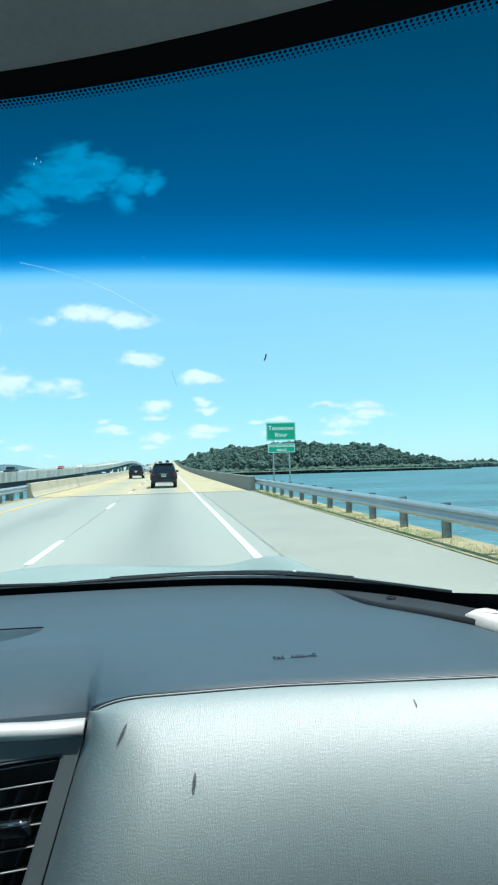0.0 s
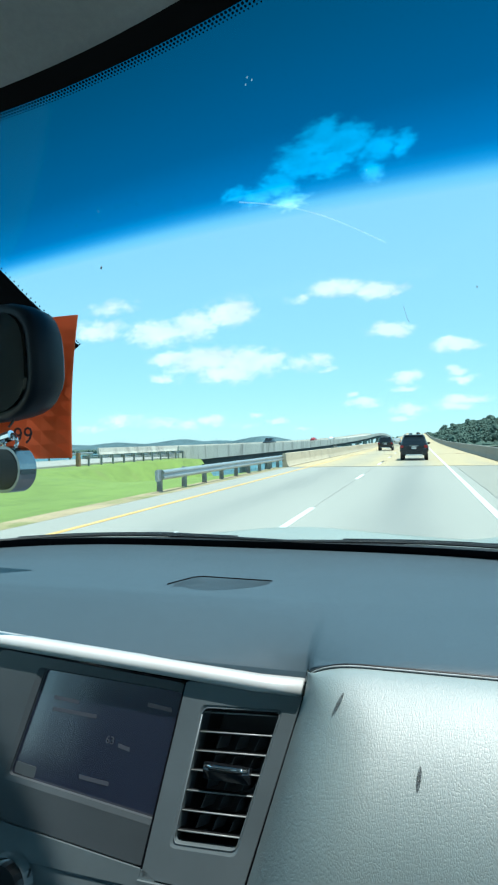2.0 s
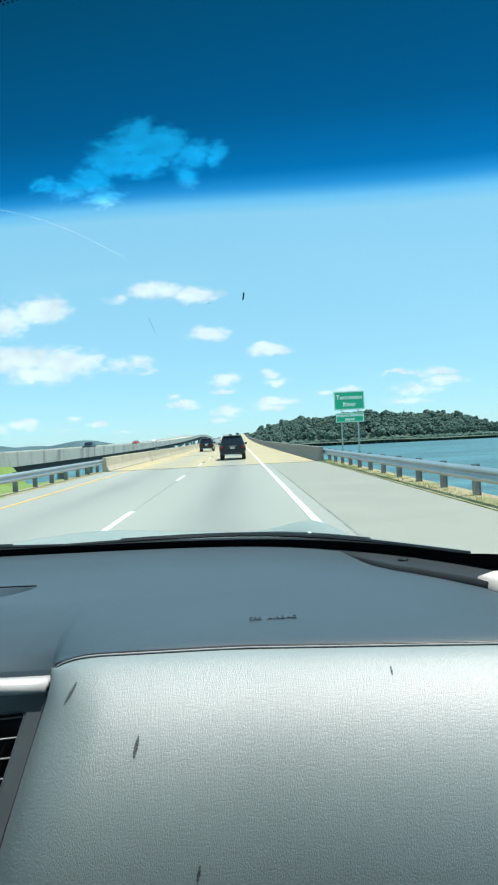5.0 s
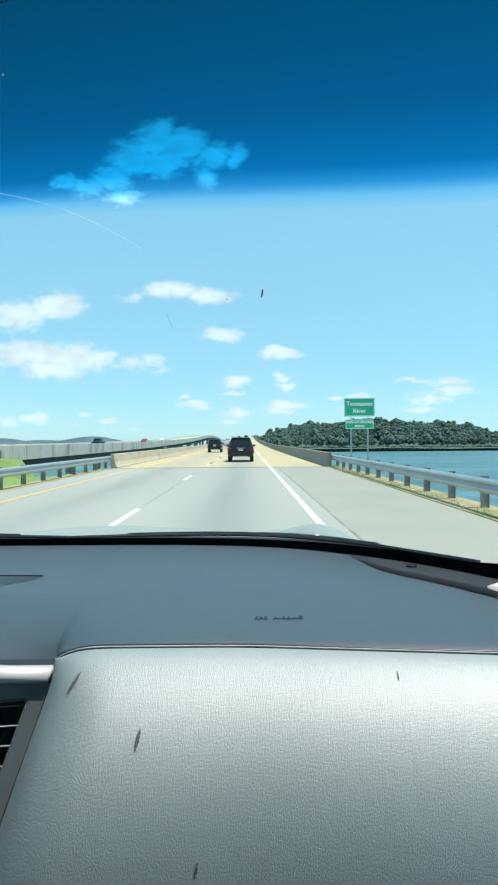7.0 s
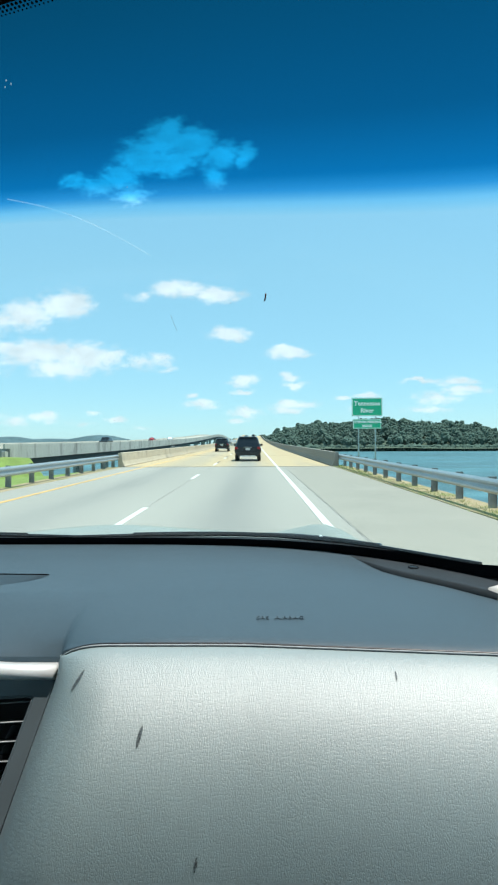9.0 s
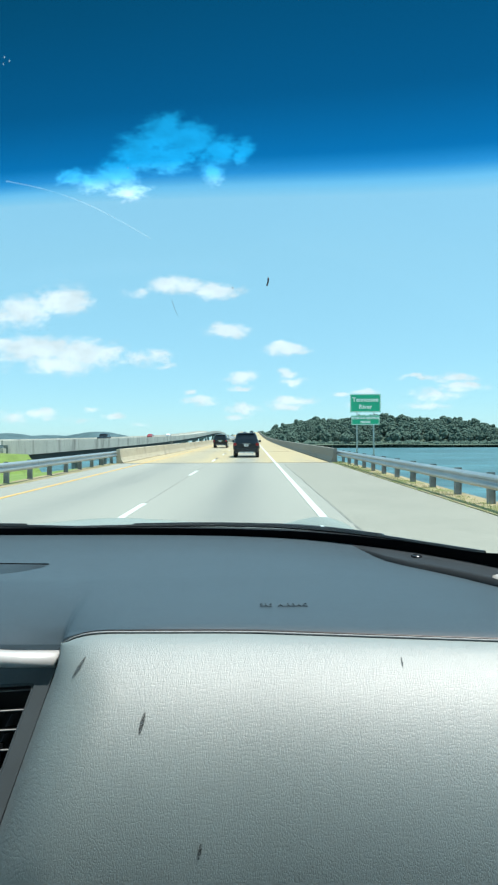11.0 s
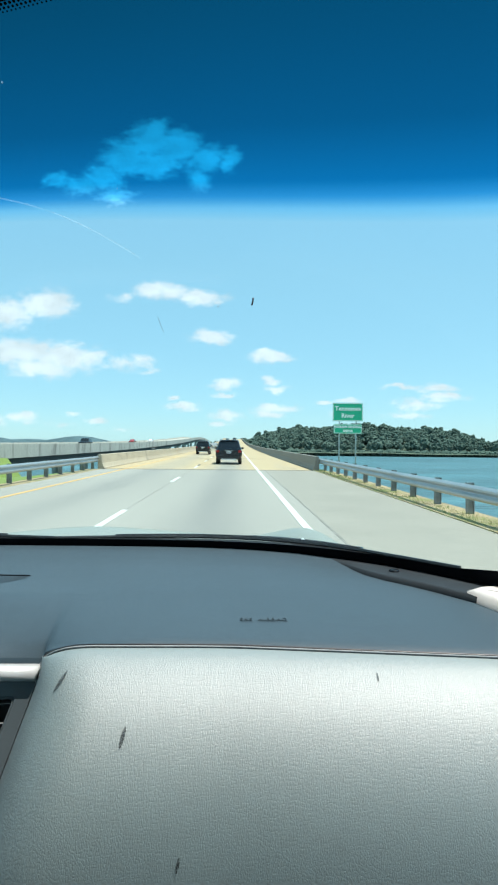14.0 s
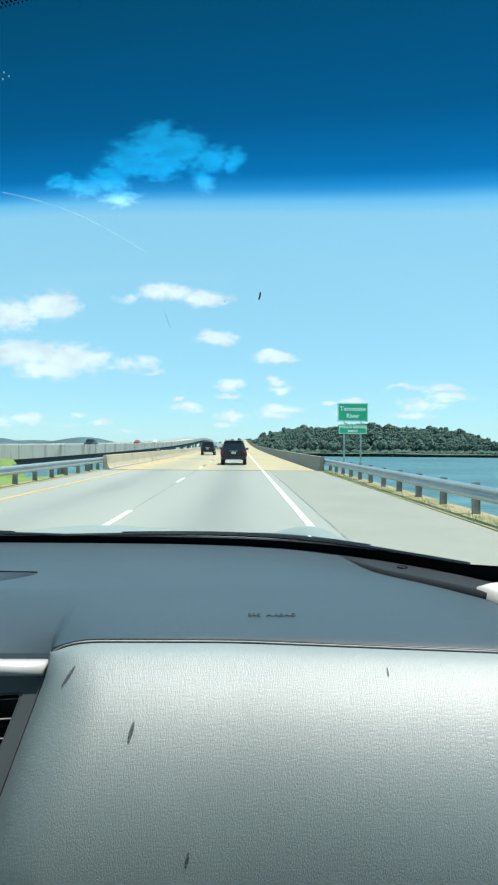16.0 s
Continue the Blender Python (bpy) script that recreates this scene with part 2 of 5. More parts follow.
M["concrete"] = mat("pale_bridge_concrete", (0.45, 0.43, 0.375), 0.9, var=0.12, scale=0.3, fine=3, stretch=(1, 1, 0.3), dirt=(0.20, 0.19, 0.165), dirt_scale=0.55, dirt_amount=0.5)
M["galv"] = mat("galvanised_steel", (0.42, 0.45, 0.46), 0.42, metal=0.75, var=0.12, scale=1.5, fine=20)
M["post"] = mat("weathered_steel_post", (0.24, 0.25, 0.245), 0.6, metal=0.4, var=0.2, scale=4, each=0.15)
M["wood"] = mat("brown_timber_post", (0.22, 0.13, 0.07), 0.85, var=0.25, scale=3, fine=20, each=0.2)
M["grass"] = mat("mown_grass", (0.150, 0.215, 0.042), 0.9, var=0.22, scale=0.12, fine=1.2, bump=0.5, bump_scale=9, dirt=(0.215, 0.225, 0.08), dirt_scale=0.25, dirt_amount=0.42)
M["blade"] = mat("grass_blades", (0.29, 0.34, 0.10), 0.8, var=0.3, scale=1.2)
M["drygrass"] = mat("dry_verge_soil", (0.34, 0.26, 0.155), 0.95, var=0.25, scale=0.8, fine=8, bump=0.8, bump_scale=14, dirt=(0.12, 0.16, 0.03), dirt_scale=0.7, dirt_amount=0.5)
# foliage green, made bluer by the haze put into the colour
M["forest"] = mat("hazed_summer_foliage", (0.088, 0.126, 0.102), 1.0, var=0.3, scale=0.06, fine=0.5, spec=0.05)
M["forest_floor"] = mat("shaded_forest_floor", (0.085, 0.112, 0.085), 1.0, var=0.3, scale=0.05, fine=0.4, spec=0.05)
# distance haze is mixed into this blue-green base colour
M["forest_far"] = mat("hazy_wooded_hills", (0.080, 0.125, 0.138), 1.0, var=0.25, scale=0.004, fine=0.03, spec=0.05)
M["sign"] = mat("green_sign_sheeting", (0.014, 0.46, 0.27), 0.5, var=0.05, scale=2)
M["sign_white"] = mat("white_sign_sheeting", (0.88, 0.90, 0.89), 0.45, var=0.03)
M["car_black"] = mat("black_car_paint", (0.006, 0.007, 0.009), 0.22, var=0.1, spec=0.35, coat=0.25)
M["car_navy"] = mat("dark_blue_car_paint", (0.007, 0.010, 0.016), 0.22, var=0.1, spec=0.35, coat=0.25)
M["car_silver"] = mat("silver_car_paint", (0.45, 0.44, 0.41), 0.25, metal=0.6, var=0.05, coat=0.8)
M["car_red"] = mat("red_car_paint", (0.30, 0.02, 0.02), 0.25, var=0.05, coat=0.8)
M["car_white"] = mat("white_car_paint", (0.72, 0.72, 0.71), 0.25, var=0.03, coat=0.8)
M["tyre"] = mat("tyre_rubber", (0.014, 0.014, 0.015), 0.85, var=0.2, scale=9)
M["car_glass"] = mat("tinted_car_glass", (0.008, 0.010, 0.012), 0.06, var=0.1)
M["tail"] = mat("red_tail_lamp", (0.32, 0.010, 0.010), 0.15, var=0.15, scale=14)
M["plate"] = mat("white_number_plate", (0.70, 0.72, 0.74), 0.5, var=0.05)
M["bug"] = mat("dried_insect_smear", (0.10, 0.05, 0.04), 0.8, var=0.4, scale=300)
M["smudge"] = mat("grey_smudge", (0.42, 0.55, 0.62), 0.8, var=0.2, scale=200)
# dark tone of the smear shadows painted on the airbag cover
M["smear_shadow"] = mat("painted_smear_shadow", (0.026, 0.034, 0.038), 0.8, var=0.3, scale=200)
M["scratch"] = mat("glass_scratch", (0.50, 0.68, 0.76), 0.4, var=0.1)


sg = M["screen_grey"].node_tree.nodes["Principled BSDF"]
sg.inputs["IOR"].default_value = 1.9
sg.inputs["Emission Color"].default_value, sg.inputs["Emission Strength"].default_value = (0.30, 0.36, 0.62, 1), 0.006


def lane_wear(ma, centres, width, colour, amount):
    """Grey band that tyres and oil leave along the middle of each lane."""
    N, L = ma.node_tree.nodes, ma.node_tree.links
    b = N["Principled BSDF"]
    col = b.inputs["Base Color"].links[0].from_socket
    tc, sp = N.new("ShaderNodeTexCoord"), N.new("ShaderNodeSeparateXYZ")
    L.new(tc.outputs["Object"], sp.inputs[0])
    mp, nz = N.new("ShaderNodeMapping"), N.new("ShaderNodeTexNoise")
    mp.inputs["Scale"].default_value = (1.2, 0.12, 1)
    nz.inputs["Scale"].default_value, nz.inputs["Detail"].default_value = 1.5, 6
    L.new(tc.outputs["Object"], mp.inputs[0])
    L.new(mp.outputs[0], nz.inputs["Vector"])

    def m(op, a, c):
        n = N.new("ShaderNodeMath")
        n.operation = op
        for i, v in enumerate((a, c)):
            if isinstance(v, (int, float)):
                n.inputs[i].default_value = v
            else:
                L.new(v, n.inputs[i])
        return n.outputs[0]

    total = 0.0
    for c, k in centres:
        d = m("DIVIDE", m("SUBTRACT", sp.outputs["X"], c), width)
        total = m("ADD", total, m("MULTIPLY", m("POWER", 2.718, m("MULTIPLY", m("MULTIPLY", d, d), -1.0)), k))
    fac = m("MULTIPLY", m("MULTIPLY", total, m("ADD", m("MULTIPLY", nz.outputs["Fac"], 0.9), 0.55)), amount)
    mx = N.new("ShaderNodeMix")
    mx.data_type = "RGBA"
    L.new(m("MINIMUM", fac, 1.0), mx.inputs["Factor"])
    L.new(col, mx.inputs["A"])
    mx.inputs["B"].default_value = (*colour, 1)
    L.new(mx.outputs["Result"], b.inputs["Base Color"])


lane_wear(M["asphalt"], ((-0.45, 1.0), (-4.3, 0.7)), 0.75, (0.175, 0.178, 0.168), 0.6)
lane_wear(M["concrete_road"], ((-0.45, 1.0), (-4.3, 0.55)), 1.05, (0.265, 0.252, 0.212), 0.95)


def half_clear(ma, clear, scale, vary=0.3):
    """A thin deposit or painted shadow that lets part of what's behind through."""
    N, L = ma.node_tree.nodes, ma.node_tree.links
    tr, mx, nz, mr = N.new("ShaderNodeBsdfTransparent"), N.new("ShaderNodeMixShader"), N.new("ShaderNodeTexNoise"), N.new("ShaderNodeMapRange")
    nz.inputs["Scale"].default_value, nz.inputs["Detail"].default_value = scale, 5
    mr.inputs["From Min"].default_value, mr.inputs["From Max"].default_value = 0.4, 0.62
    mr.inputs["To Min"].default_value, mr.inputs["To Max"].default_value = max(0, clear - vary), min(1, clear + vary)
    tc = N.new("ShaderNodeTexCoord")
    L.new(tc.outputs["Object"], nz.inputs["Vector"])
    L.new(nz.outputs["Fac"], mr.inputs["Value"])
    L.new(mr.outputs[0], mx.inputs[0])
    L.new(N["Principled BSDF"].outputs[0], mx.inputs[1])
    L.new(tr.outputs[0], mx.inputs[2])
    L.new(mx.outputs[0], N["Material Output"].inputs["Surface"])


half_clear(M["smear_shadow"], 0.42, 900, 0.40)
half_clear(M["scratch"], 0.93, 20, 0.06)
glow = M["scratch"].node_tree
tl = glow.nodes.new("ShaderNodeBsdfTranslucent")
tl.inputs["Color"].default_value = (0.75, 0.95, 1.0, 1)
glow.links.new(tl.outputs[0], [n for n in glow.nodes if n.bl_idname == "ShaderNodeMixShader"][0].inputs[1])
half_clear(M["smudge"], 0.84, 400, 0.14)

M["lit_figures"] = mat("dim_lit_figures", (0.032, 0.038, 0.052), 0.5)
lf = M["lit_figures"].node_tree.nodes["Principled BSDF"]
lf.inputs["Emission Color"].default_value, lf.inputs["Emission Strength"].default_value = (0.75, 0.82, 0.95, 1), 0.014


def paper_material():
    """Orange card that lets some daylight through."""
    ma = M["orange"]
    N, L = ma.node_tree.nodes, ma.node_tree.links
    tr, mx = N.new("ShaderNodeBsdfTranslucent"), N.new("ShaderNodeMixShader")
    tr.inputs["Color"].default_value = (0.88, 0.27, 0.12, 1)
    mx.inputs[0].default_value = 0.55
    b, out = N["Principled BSDF"], N["Material Output"]
    L.new(b.outputs[0], mx.inputs[1])
    L.new(tr.outputs[0], mx.inputs[2])
    L.new(mx.outputs[0], out.inputs["Surface"])


paper_material()


def water_material():
    ma = mat("river_water", (0.055, 0.140, 0.160), 0.42, var=0.4, scale=0.03, fine=0.12, spec=0.28, stretch=(0.3, 1, 1))
    N, L = ma.node_tree.nodes, ma.node_tree.links
    tc, mp = N.new("ShaderNodeTexCoord"), N.new("ShaderNodeMapping")
    mp.inputs["Scale"].default_value = (0.5, 1, 1)
    L.new(tc.outputs["Object"], mp.inputs[0])
    hs = None
    for s in (0.12, 0.5):
        n = N.new("ShaderNodeTexNoise")
        n.inputs["Scale"].default_value, n.inputs["Detail"].default_value = s, 6
        L.new(mp.outputs[0], n.inputs["Vector"])
        if hs is None:
            hs = n.outputs["Fac"]
        else:
            a = N.new("ShaderNodeMath")
            L.new(hs, a.inputs[0])
            L.new(n.outputs["Fac"], a.inputs[1])
            hs = a.outputs[0]
    bp = N.new("ShaderNodeBump")
    bp.inputs["Strength"].default_value, bp.inputs["Distance"].default_value = 1.0, 1.6
    L.new(hs, bp.inputs["Height"])
    L.new(bp.outputs[0], N["Principled BSDF"].inputs["Normal"])
    return ma


M["water"] = water_material()


def windscreen_material():
    """Clear laminated glass with a blue shade band along its upper edge; the band follows the glass by the attribute 'band'."""
    ma = bpy.data.materials.new("windscreen_glass")
    ma.use_nodes = True
    N, L = ma.node_tree.nodes, ma.node_tree.links
    N.clear()
    out = N.new("ShaderNodeOutputMaterial")
    at = N.new("ShaderNodeAttribute")
    at.attribute_name = "band"
    mr = N.new("ShaderNodeMapRange")
    mr.inputs["From Min"].default_value, mr.inputs["From Max"].default_value = -0.1, 0.4
    L.new(at.outputs["Fac"], mr.inputs["Value"])
    cr = N.new("ShaderNodeValToRGB")
    cr.color_ramp.interpolation = "LINEAR"
    stops = BAND
    while len(cr.color_ramp.elements) < len(stops):
        cr.color_ramp.elements.new(0.5)
    for el, (pos, c) in zip(cr.color_ramp.elements, stops):
        el.position, el.color = (pos + 0.1) / 0.5, (*(math.sqrt(k) for k in c), 1)
    L.new(mr.outputs[0], cr.inputs[0])
    tr, gl, mx = N.new("ShaderNodeBsdfTransparent"), N.new("ShaderNodeBsdfGlossy"), N.new("ShaderNodeMixShader")
    gl.inputs["Roughness"].default_value = 0.02
    fr = N.new("ShaderNodeFresnel")
    fr.inputs["IOR"].default_value = 1.16
    L.new(fr.outputs[0], mx.inputs[0])
    L.new(cr.outputs[0], tr.inputs[0])
    L.new(tr.outputs[0], mx.inputs[1])
    L.new(gl.outputs[0], mx.inputs[2])
    L.new(mx.outputs[0], out.inputs[0])
    return ma


BAND = [(-0.10, (0.86, 0.97, 0.97)), (-0.022, (0.82, 0.96, 0.99)), (-0.004, (0.46, 0.83, 1.0)), (0.012, (0.07, 0.46, 0.80)), (0.032, (0.007, 0.27, 0.54)), (0.10, (0.004, 0.17, 0.33)), (0.28, (0.003, 0.10, 0.165))]
M["windscreen"] = windscreen_material()


# ---------------- mesh helpers ----------------
def mesh_ob(name, verts, faces, material, parent=None, label="", smooth=False):
    me = bpy.data.meshes.new(name)
    me.from_pydata([tuple(v) for v in verts], [], faces)
    me.materials.append(material)
    if smooth:
        me.polygons.foreach_set("use_smooth", [True] * len(me.polygons))
    me.update()
    ob = new(name, me)
    if parent is not None:
        ob.parent = parent
    if label:
        tagged(ob, label)
    return ob


def part(name, bm, material, parent=None, label="", smooth=False):
    """Links a bmesh as one mesh object."""
    bmesh.ops.recalc_face_normals(bm, faces=bm.faces)
    me = bpy.data.meshes.new(name)
    bm.to_mesh(me)
    bm.free()
    me.materials.append(material)
    if smooth:
        me.polygons.foreach_set("use_smooth", [True] * len(me.polygons))
    ob = new(name, me)
    if parent is not None:
        ob.parent = parent
    if label:
        tagged(ob, label)
    return ob


def thing(name, label, category, group="", kind="", at=(0, 0, 0)):
    ob = new(name)
    ob.location = at
    ob.empty_display_size = 0.1
    return tagged(ob, label, category, group, kind)


def box(x0, x1, y0, y1, z0, z1, bevel=0.0, segments=2):
    bm = bmesh.new()
    bmesh.ops.create_cube(bm, size=1)
    for v in bm.verts:
        v.co = Vector(((x0 + x1) / 2 + v.co.x * (x1 - x0), (y0 + y1) / 2 + v.co.y * (y1 - y0), (z0 + z1) / 2 + v.co.z * (z1 - z0)))
    if bevel:
        bmesh.ops.bevel(bm, geom=bm.edges[:], offset=bevel, segments=segments, affect="EDGES")
    return bm


def cyl(p, q, r, seg=12, r2=None):
    bm = bmesh.new()
    p, q = Vector(p), Vector(q)
    bmesh.ops.create_cone(bm, cap_ends=True, segments=seg, radius1=r, radius2=r if r2 is None else r2, depth=(q - p).length)
    turn = (q - p).to_track_quat("Z", "Y").to_matrix().to_4x4()
    bmesh.ops.transform(bm, matrix=Matrix.Translation((p + q) / 2) @ turn, verts=bm.verts)
    return bm


def grid(rows, closed=False):
    """Faces over a list of rows of points."""
    bm = bmesh.new()
    vs = [[bm.verts.new(p) for p in row] for row in rows]
    n = len(rows[0])
    for a, b in zip(vs, vs[1:]):
        for i in range(n if closed else n - 1):
            j = (i + 1) % n
            bm.faces.new((a[i], a[j], b[j], b[i]))
    return bm, vs


def loft(rings, caps=True):
    bm, vs = grid(rings, True)
    if caps:
        bm.faces.new(list(reversed(vs[0])))
        bm.faces.new(vs[-1])
    return bm


def tube(points, r, seg=6):
    """A round cord along points."""
    pts = [Vector(p) for p in points]
    rings = []
    for i, p in enumerate(pts):
        d = (pts[min(i + 1, len(pts) - 1)] - pts[max(i - 1, 0)]).normalized()
        a = d.cross(Vector((0, 0, 1)))
        if a.length < 1e-3:
            a = d.cross(Vector((1, 0, 0)))
        a.normalize()
        b = d.cross(a)
        rings.append([p + (a * math.cos(k * math.tau / seg) + b * math.sin(k * math.tau / seg)) * r for k in range(seg)])
    return loft(rings)


def sheet(top, thickness):
    """A grid of points given a thickness downwards."""
    bm = bmesh.new()
    n, k = len(top), len(top[0])
    a = [[bm.verts.new(p) for p in row] for row in top]
    b = [[bm.verts.new(Vector(p) - Vector((0, 0, thickness))) for p in row] for row in top]
    for i in range(n - 1):
        for j in range(k - 1):
            bm.faces.new((a[i][j], a[i + 1][j], a[i + 1][j + 1], a[i][j + 1]))
            bm.faces.new((b[i][j], b[i][j + 1], b[i + 1][j + 1], b[i + 1][j]))
    for i in range(n - 1):
        for j in (0, k - 1):
            bm.faces.new((a[i][j], b[i][j], b[i + 1][j], a[i + 1][j]))
    for j in range(k - 1):
        for i in (0, n - 1):
            bm.faces.new((a[i][j], a[i][j + 1], b[i][j + 1], b[i][j]))
    return bm


def lettering(name, words, size, m, material, parent=None, depth=0.0004, spacing=1.0, bold=0.0):
    """Words as a mesh, centred on m, reading along its x axis."""
    cu = bpy.data.curves.new(name, "FONT")
    cu.body, cu.size, cu.extrude, cu.align_x, cu.align_y, cu.space_character = words, size, depth, "CENTER", "CENTER", spacing
    cu.resolution_u, cu.offset = 2, bold
    tmp = bpy.data.objects.new(name, cu)
    scene.collection.objects.link(tmp)
    me = bpy.data.meshes.new_from_object(tmp.evaluated_get(bpy.context.evaluated_depsgraph_get()))
    bpy.data.objects.remove(tmp)
    me.transform(m)
    me.materials.clear()
    me.materials.append(material)
    ob = new(name, me)
    if parent is not None:
        ob.parent = parent
    return ob


def arange(a, b, step):
    n = max(1, round((b - a) / step))
    return [a + (b - a) * i / n for i in range(n + 1)]


# ---------------- road, causeway, water ----------------
JOINT, FAR_JOINT, END, WATER = 32.0, 60.0, 640.0, -6.5     # the bridges begin at JOINT and FAR_JOINT
RIGHT_LINE, MID_LINE, LEFT_LINE = 1.32, -2.42, -6.2
RIGHT_EDGE, LEFT_EDGE = 4.55, -7.45


def zr(y):
    """Height of the roadway: a gentle climb, steeper on the bridge, over a crest."""
    a = 0.0105 * y
    if y > 60:
        a += 0.0000405 * (min(y, 360) - 60) ** 2
    if y > 360:
        d = y - 360
        a += 0.0243 * d - 0.000125 * d * d
    return a


def strip(name, x0, x1, y0, y1, material, lift, thick, step=6.0, kind="structure", label="", category="", parent=None):
    rows = [[(x, y, zr(y) + lift) for x in (x0, x1)] for y in arange(y0, y1, step)]
    ob = part(name, sheet(rows, thick), material, parent)
    if kind and parent is None:
        tagged(ob, label, category, "", kind)
    return ob


water = mesh_ob("water", [(-4900, -900, WATER), (4900, -900, WATER), (4900, 4950, WATER), (-4900, 4950, WATER)], [(0, 1, 2, 3)], M["water"])
tagged(water, "wide blue rippled river water", "water", "", "structure")


def causeway():
    """The earth bank that carries both roadways up to the bridges."""
    xs = [-70, -58, -46, -40, -37.5, -26.5, -24, -17, -11, -8.4, LEFT_EDGE + 0.1, RIGHT_EDGE - 0.1, 5.6, 6.6, 9, 13, 20]
    hs = [-9, -7, -3.2, -0.5, -0.12, -0.12, -0.25, -0.75, -0.35, -0.08, -0.06, -0.06, -0.12, -0.5, -2.6, -5.5, -9]
    rows = []
    for y in arange(-140, FAR_JOINT + 18, 3.0):
        row = []
        for x, h in zip(xs, hs):
            # the bank ends at each bridge; by the sign it runs on a little
            stop = FAR_JOINT if x < -20 else JOINT + 24 if x > 5 else JOINT - 1
            h -= 0.6 * max(0, y - stop)
            row.append((x, y, zr(y) + max(h, -11) + (0.05 * noise.noise((x * 0.4, y * 0.3, 0)) if not LEFT_EDGE < x < RIGHT_EDGE else 0)))
        rows.append(row)
    bm, _ = grid(rows)
    ob = part("ground", bm, M["grass"], None, smooth=True)
    tagged(ob, "mown green grass bank between the roadways", "grass bank", "", "structure")


causeway()
strip("road", LEFT_EDGE, RIGHT_EDGE, -60, JOINT, M["asphalt"], 0.0, 0.25, label="worn pale grey asphalt carriageway", category="road")
strip("road_opposite", -37.2, -26.8, -140, FAR_JOINT, M["asphalt"], 0.0, 0.25, label="pale grey opposite carriageway across the grass", category="road")
strip("bridge_deck", LEFT_EDGE, RIGHT_EDGE, JOINT + 0.05, END, M["concrete_road"], 0.0, 0.9, 8.0, label="tan concrete bridge deck climbing to a crest", category="bridge deck")
strip("bridge_deck_opposite", -37.2, -26.8, FAR_JOINT + 0.05, END, M["concrete"], 0.35, 0.42, 8.0, label="pale concrete deck of the parallel bridge", category="bridge deck")
strip("verge", RIGHT_EDGE + 0.02, 5.5, -60, JOINT, M["drygrass"], 0.015, 0.2, label="dry soil and weeds under the guard rail", category="verge")
strip("verge_median", LEFT_EDGE - 0.75, LEFT_EDGE - 0.02, -60, JOINT, M["drygrass"], 0.0, 0.2, label="thin dry grass along the shoulder", category="verge")
strip("shoulder", RIGHT_LINE + 0.43, RIGHT_EDGE - 0.01, -60, JOINT - 0.06, M["shoulder"], 0.004, 0.006, label="paler beige hard shoulder beside the white line", category="shoulder")
strip("pavement_seam", RIGHT_LINE + 0.39, RIGHT_LINE + 0.42, -20, JOINT - 0.06, M["seam"], 0.005, 0.007, label="dark joint between lane and hard shoulder", category="road joint")
strip("pavement_seam", MID_LINE - 0.012, MID_LINE + 0.012, -20, JOINT - 0.06, M["seam"], 0.005, 0.007, label="thin dark joint between the two lanes", category="road joint")
# painted lines
strip("edge_line_white", RIGHT_LINE - 0.075, RIGHT_LINE + 0.075, -20, END - 60, M["white_line"], 0.009, 0.012, label="solid white edge line", category="road line")
strip("edge_line_yellow", LEFT_LINE - 0.07, LEFT_LINE + 0.07, -20, END - 60, M["yellow_line"], 0.009, 0.012, label="solid yellow edge line", category="road line")
dashes = thing("lane_dashes", "broken white lane line with dark gaps on the deck", "road line", "", "structure")
for i in range(28):
    y0 = 9.6 + 12.2 * i
    strip("dash", MID_LINE - 0.065, MID_LINE + 0.065, y0, y0 + 3.0, M["white_line"], 0.009, 0.012, 3, "", parent=dashes)
    if y0 > JOINT:
        strip("dark_dash", MID_LINE - 0.065, MID_LINE + 0.065, y0 + 3.05, y0 + 6.0, M["black_line"], 0.009, 0.012, 3, "", parent=dashes)
joint = part("expansion_joint", box(LEFT_EDGE, RIGHT_EDGE, JOINT - 0.05, JOINT + 0.05, zr(JOINT) - 0.2, zr(JOINT) + 0.012), M["black_line"])
tagged(joint, "dark expansion joint where the bridge begins", "road joint", "", "structure")
joints = thing("deck_joints", "narrow dark joints across the concrete deck", "road joint", "", "structure")
for y in arange(JOINT + 24, 330, 24):
    part("deck_joint", box(LEFT_EDGE, RIGHT_EDGE, y - 0.04, y + 0.04, zr(y) - 0.1, zr(y) + 0.006), M["black_line"], joints)
# ---------------- guard rails ----------------
def w_beam(x, y0, y1, side, z=0.55, ends=True):
    """W-shaped rail along the road; side is +1 when its back faces +x."""
    prof = [(0.0, -0.155), (-0.045, -0.125), (-0.075, -0.10), (-0.075, -0.06), (-0.03, -0.02), (-0.02, 0.0), (-0.03, 0.02), (-0.075, 0.06), (-0.075, 0.10), (-0.045, 0.125), (0.0, 0.155)]
    ring = prof + [(a + 0.008, b) for a, b in reversed(prof)]
    rings = [[(x + side * a, y, zr(y) + z + b) for a, b in ring] for y in arange(y0, y1, 2.0)]
    return loft(rings)


